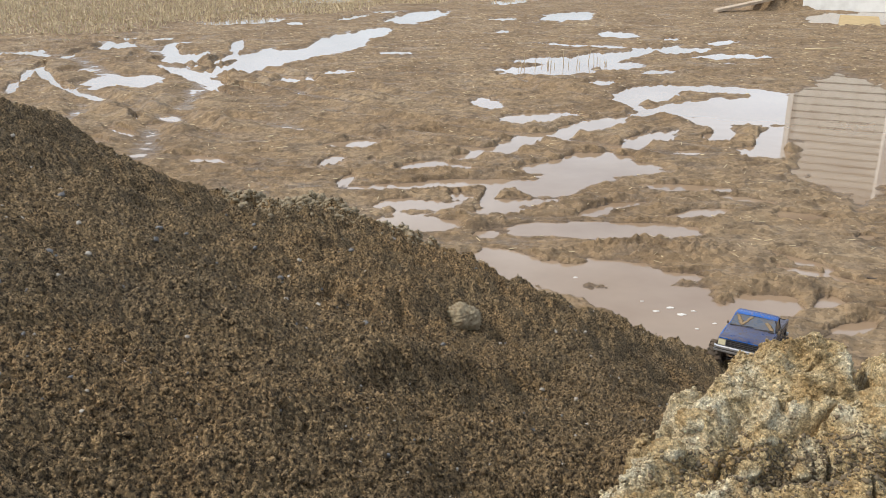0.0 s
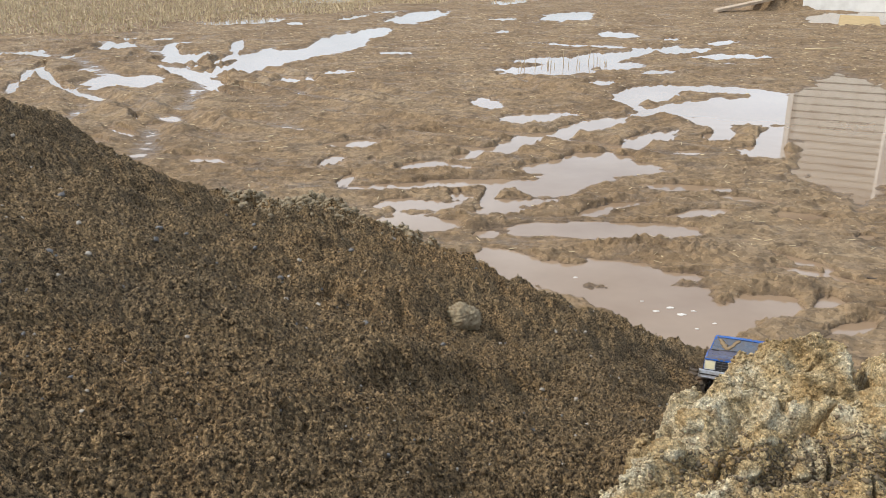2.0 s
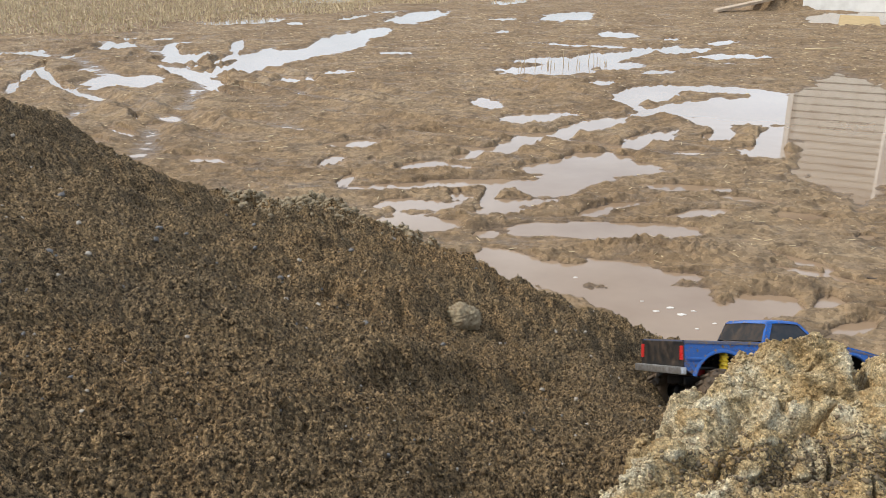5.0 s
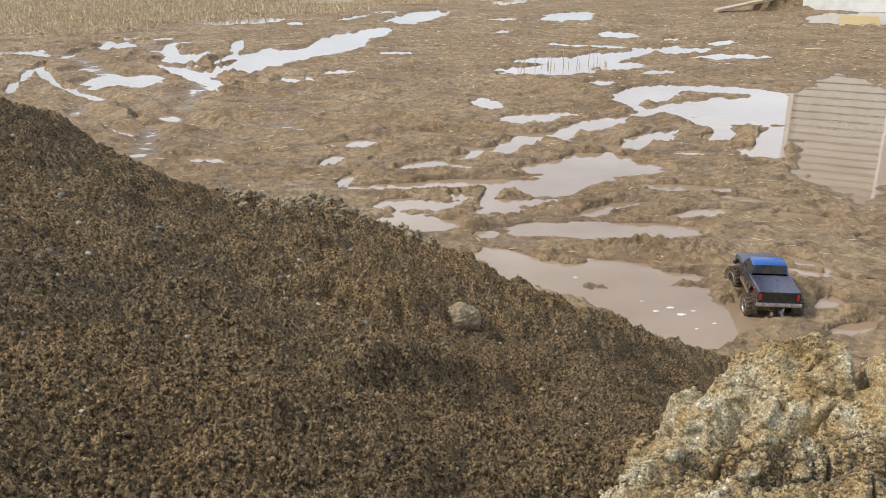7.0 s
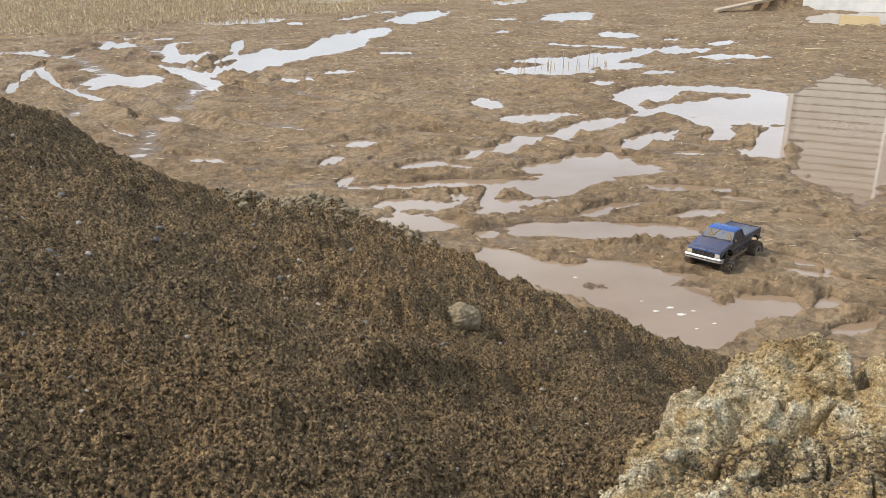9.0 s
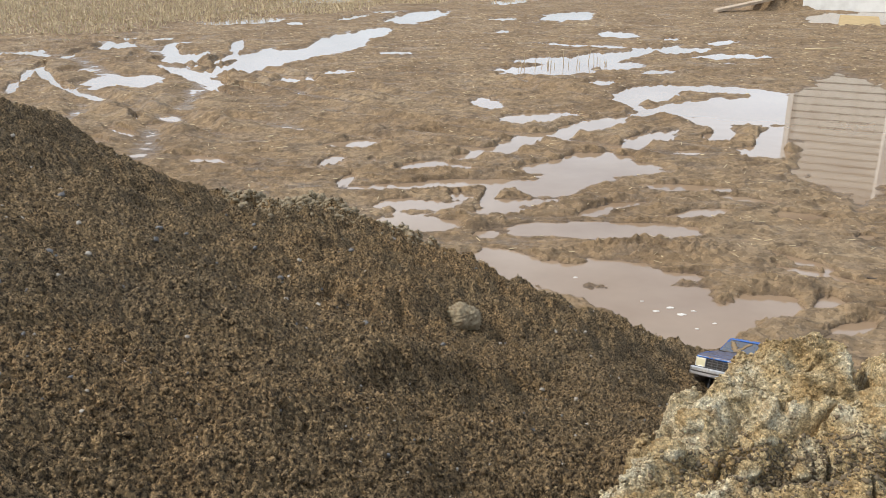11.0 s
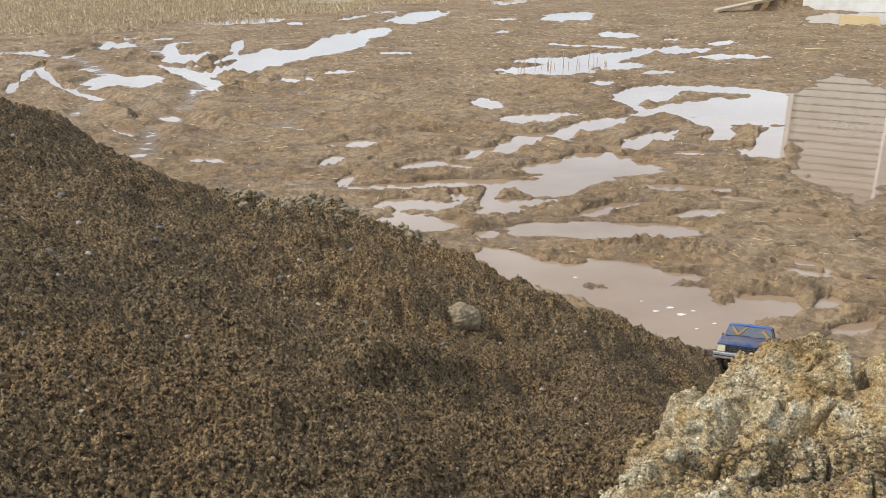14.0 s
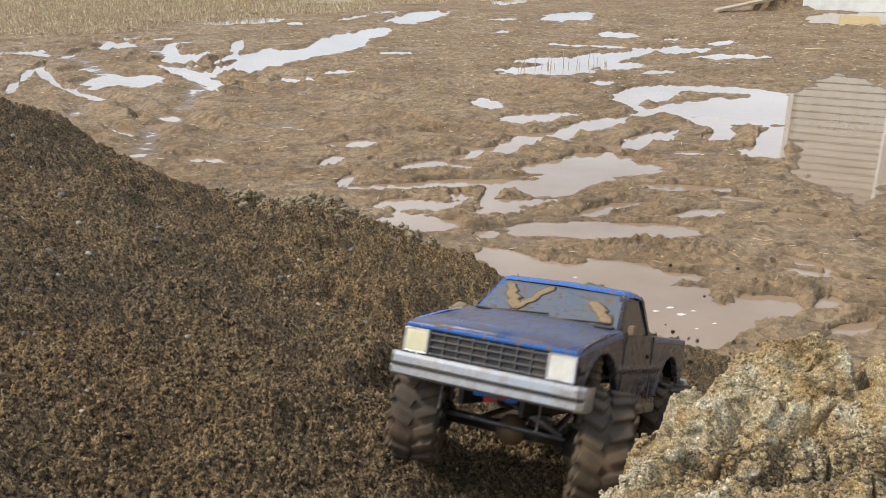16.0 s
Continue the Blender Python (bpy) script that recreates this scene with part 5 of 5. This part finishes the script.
# ---- what moves ----
def motions():
    """The truck drives up the heap, tips over its edge, turns, drives out into the pool and comes back."""
    way = [
        (0.0, 1.231, 3.007, 0.044, -1, -11, -120), (0.5, 1.204, 3.014, 0.018, -4, -11, -120), (1.0, 1.207, 3.017, 0.017, -4, -12, -120),
        (1.5, 1.100, 2.730, 0.123, 0, -22, -116), (2.0, 0.865, 2.172, 0.325, 0, -25, -111), (2.3, 0.529, 1.600, 0.652, 5, -33, -133),
        (2.5, 0.357, 1.340, 0.810, 0, -34, -117), (2.7, 0.335, 1.038, 0.959, -2, -50, -96), (2.8, 0.355, 0.963, 1.073, -4, -54, -77),
        (2.9, 0.440, 0.969, 1.116, 8, -56, -64), (3.0, 0.429, 0.847, 1.138, 3, -52, -59), (3.2, 0.436, 0.991, 1.037, -22, -42, -41),
        (3.5, 0.372, 1.244, 0.888, -23, -22, -40), (3.7, 0.378, 1.393, 0.800, -33, -4, -21), (4.0, 0.404, 1.406, 0.794, -32, -8, -21),
        (4.3, 0.410, 1.412, 0.790, -32, -8, -20), (5.2, 0.850, 1.780, 0.540, -20, 12, 25), (5.9, 1.300, 2.520, 0.180, -8, 18, 62),
        (6.3, 1.470, 2.980, 0.010, -4, 4, 76), (6.5, 1.505, 3.188, -0.010, -4, -1, 77), (7.0, 1.577, 3.794, -0.011, 0, -4, 84),
        (7.3, 1.500, 4.296, -0.030, 2, 0, 118), (7.6, 1.144, 4.546, -0.030, -2, 3, 157), (8.0, 1.040, 4.512, -0.021, -2, 6, 169),
        (8.5, 1.524, 4.449, -0.022, -2, 3, 210), (9.0, 1.559, 4.350, -0.020, 1, 2, 226), (9.2, 1.497, 4.237, -0.017, -1, 0, 231),
        (9.8, 1.340, 3.850, -0.015, 0, -1, 242), (10.4, 1.200, 3.150, 0.010, 2, -10, 247), (10.9, 0.950, 2.350, 0.260, 4, -24, 234),
        (11.3, 0.675, 1.829, 0.509, 9, -30, 215), (11.5, 0.476, 1.854, 0.640, 5, -46, 216), (12.0, 0.467, 1.767, 0.629, -5, -32, 215),
        (12.2, 0.839, 2.192, 0.330, 5, -24, 228), (12.5, 1.400, 2.520, 0.070, 2, -16, 238), (12.75, 1.440, 3.080, 0.030, 1, -10, 246),
        (13.0, 1.305, 3.179, 0.020, 0, -9, 250), (13.5, 1.299, 3.156, 0.009, 1, -8, 249), (14.0, 1.183, 2.884, 0.040, 4, -21, 243),
        (14.5, 0.716, 1.932, 0.459, -1, -30, 247), (15.0, 0.562, 1.609, 0.639, 5, -37, 233), (15.5, 0.309, 1.239, 0.849, -3, -31, 251),
        (15.8, 0.235, 0.975, 0.990, 9, -36, 246), (16.0, 0.130, 0.878, 1.024, 3, -24, 240)]
    walk(truck, [(t, pose(*p)) for t, *p in way])
    # the wheels roll with the truck, and dig hard where it climbs
    rate = ((0.0, 0), (1.0, 60), (2.2, 560), (3.0, 640), (3.4, 300), (3.8, 0), (4.4, 0), (5.0, 300), (7.0, 560), (7.6, 300), (8.0, -200), (8.5, -420),
            (9.0, 200), (10.0, 420), (11.4, 600), (11.7, 200), (12.1, -420), (12.8, 100), (13.5, 60), (14.2, 420), (15.4, 560), (16.0, 640))
    steer = ((0.0, 0), (2.3, -12), (2.7, -22), (2.85, -20), (3.0, 4), (3.2, 22), (3.7, 0), (7.0, 18), (7.6, 22), (8.0, -10), (8.5, 16), (9.2, 4), (11.0, -10), (12.0, 14), (13.0, 0), (15.5, 6), (15.8, 14), (16.0, 20))
    times = [k / 10 for k in range(161)]
    spin = np.interp(times, [a for a, b in rate], [b for a, b in rate]) * 0.1
    angle = np.cumsum(spin)
    turn = np.interp(times, [a for a, b in steer], [b for a, b in steer])
    for k, w in enumerate(wheels):
        x, y, z = w.location
        rows = []
        for i, tt in enumerate(times):
            m = Matrix.Translation((x, y, z)) @ Matrix.Rotation(radians(turn[i]) if k < 2 else 0.0, 4, "Z") @ Matrix.Rotation(radians(angle[i] + 20 * k), 4, "Y")
            rows.append((tt, m))
        walk(w, rows)
    for ob, rows in CLODS:
        walk(ob, rows)


motions()
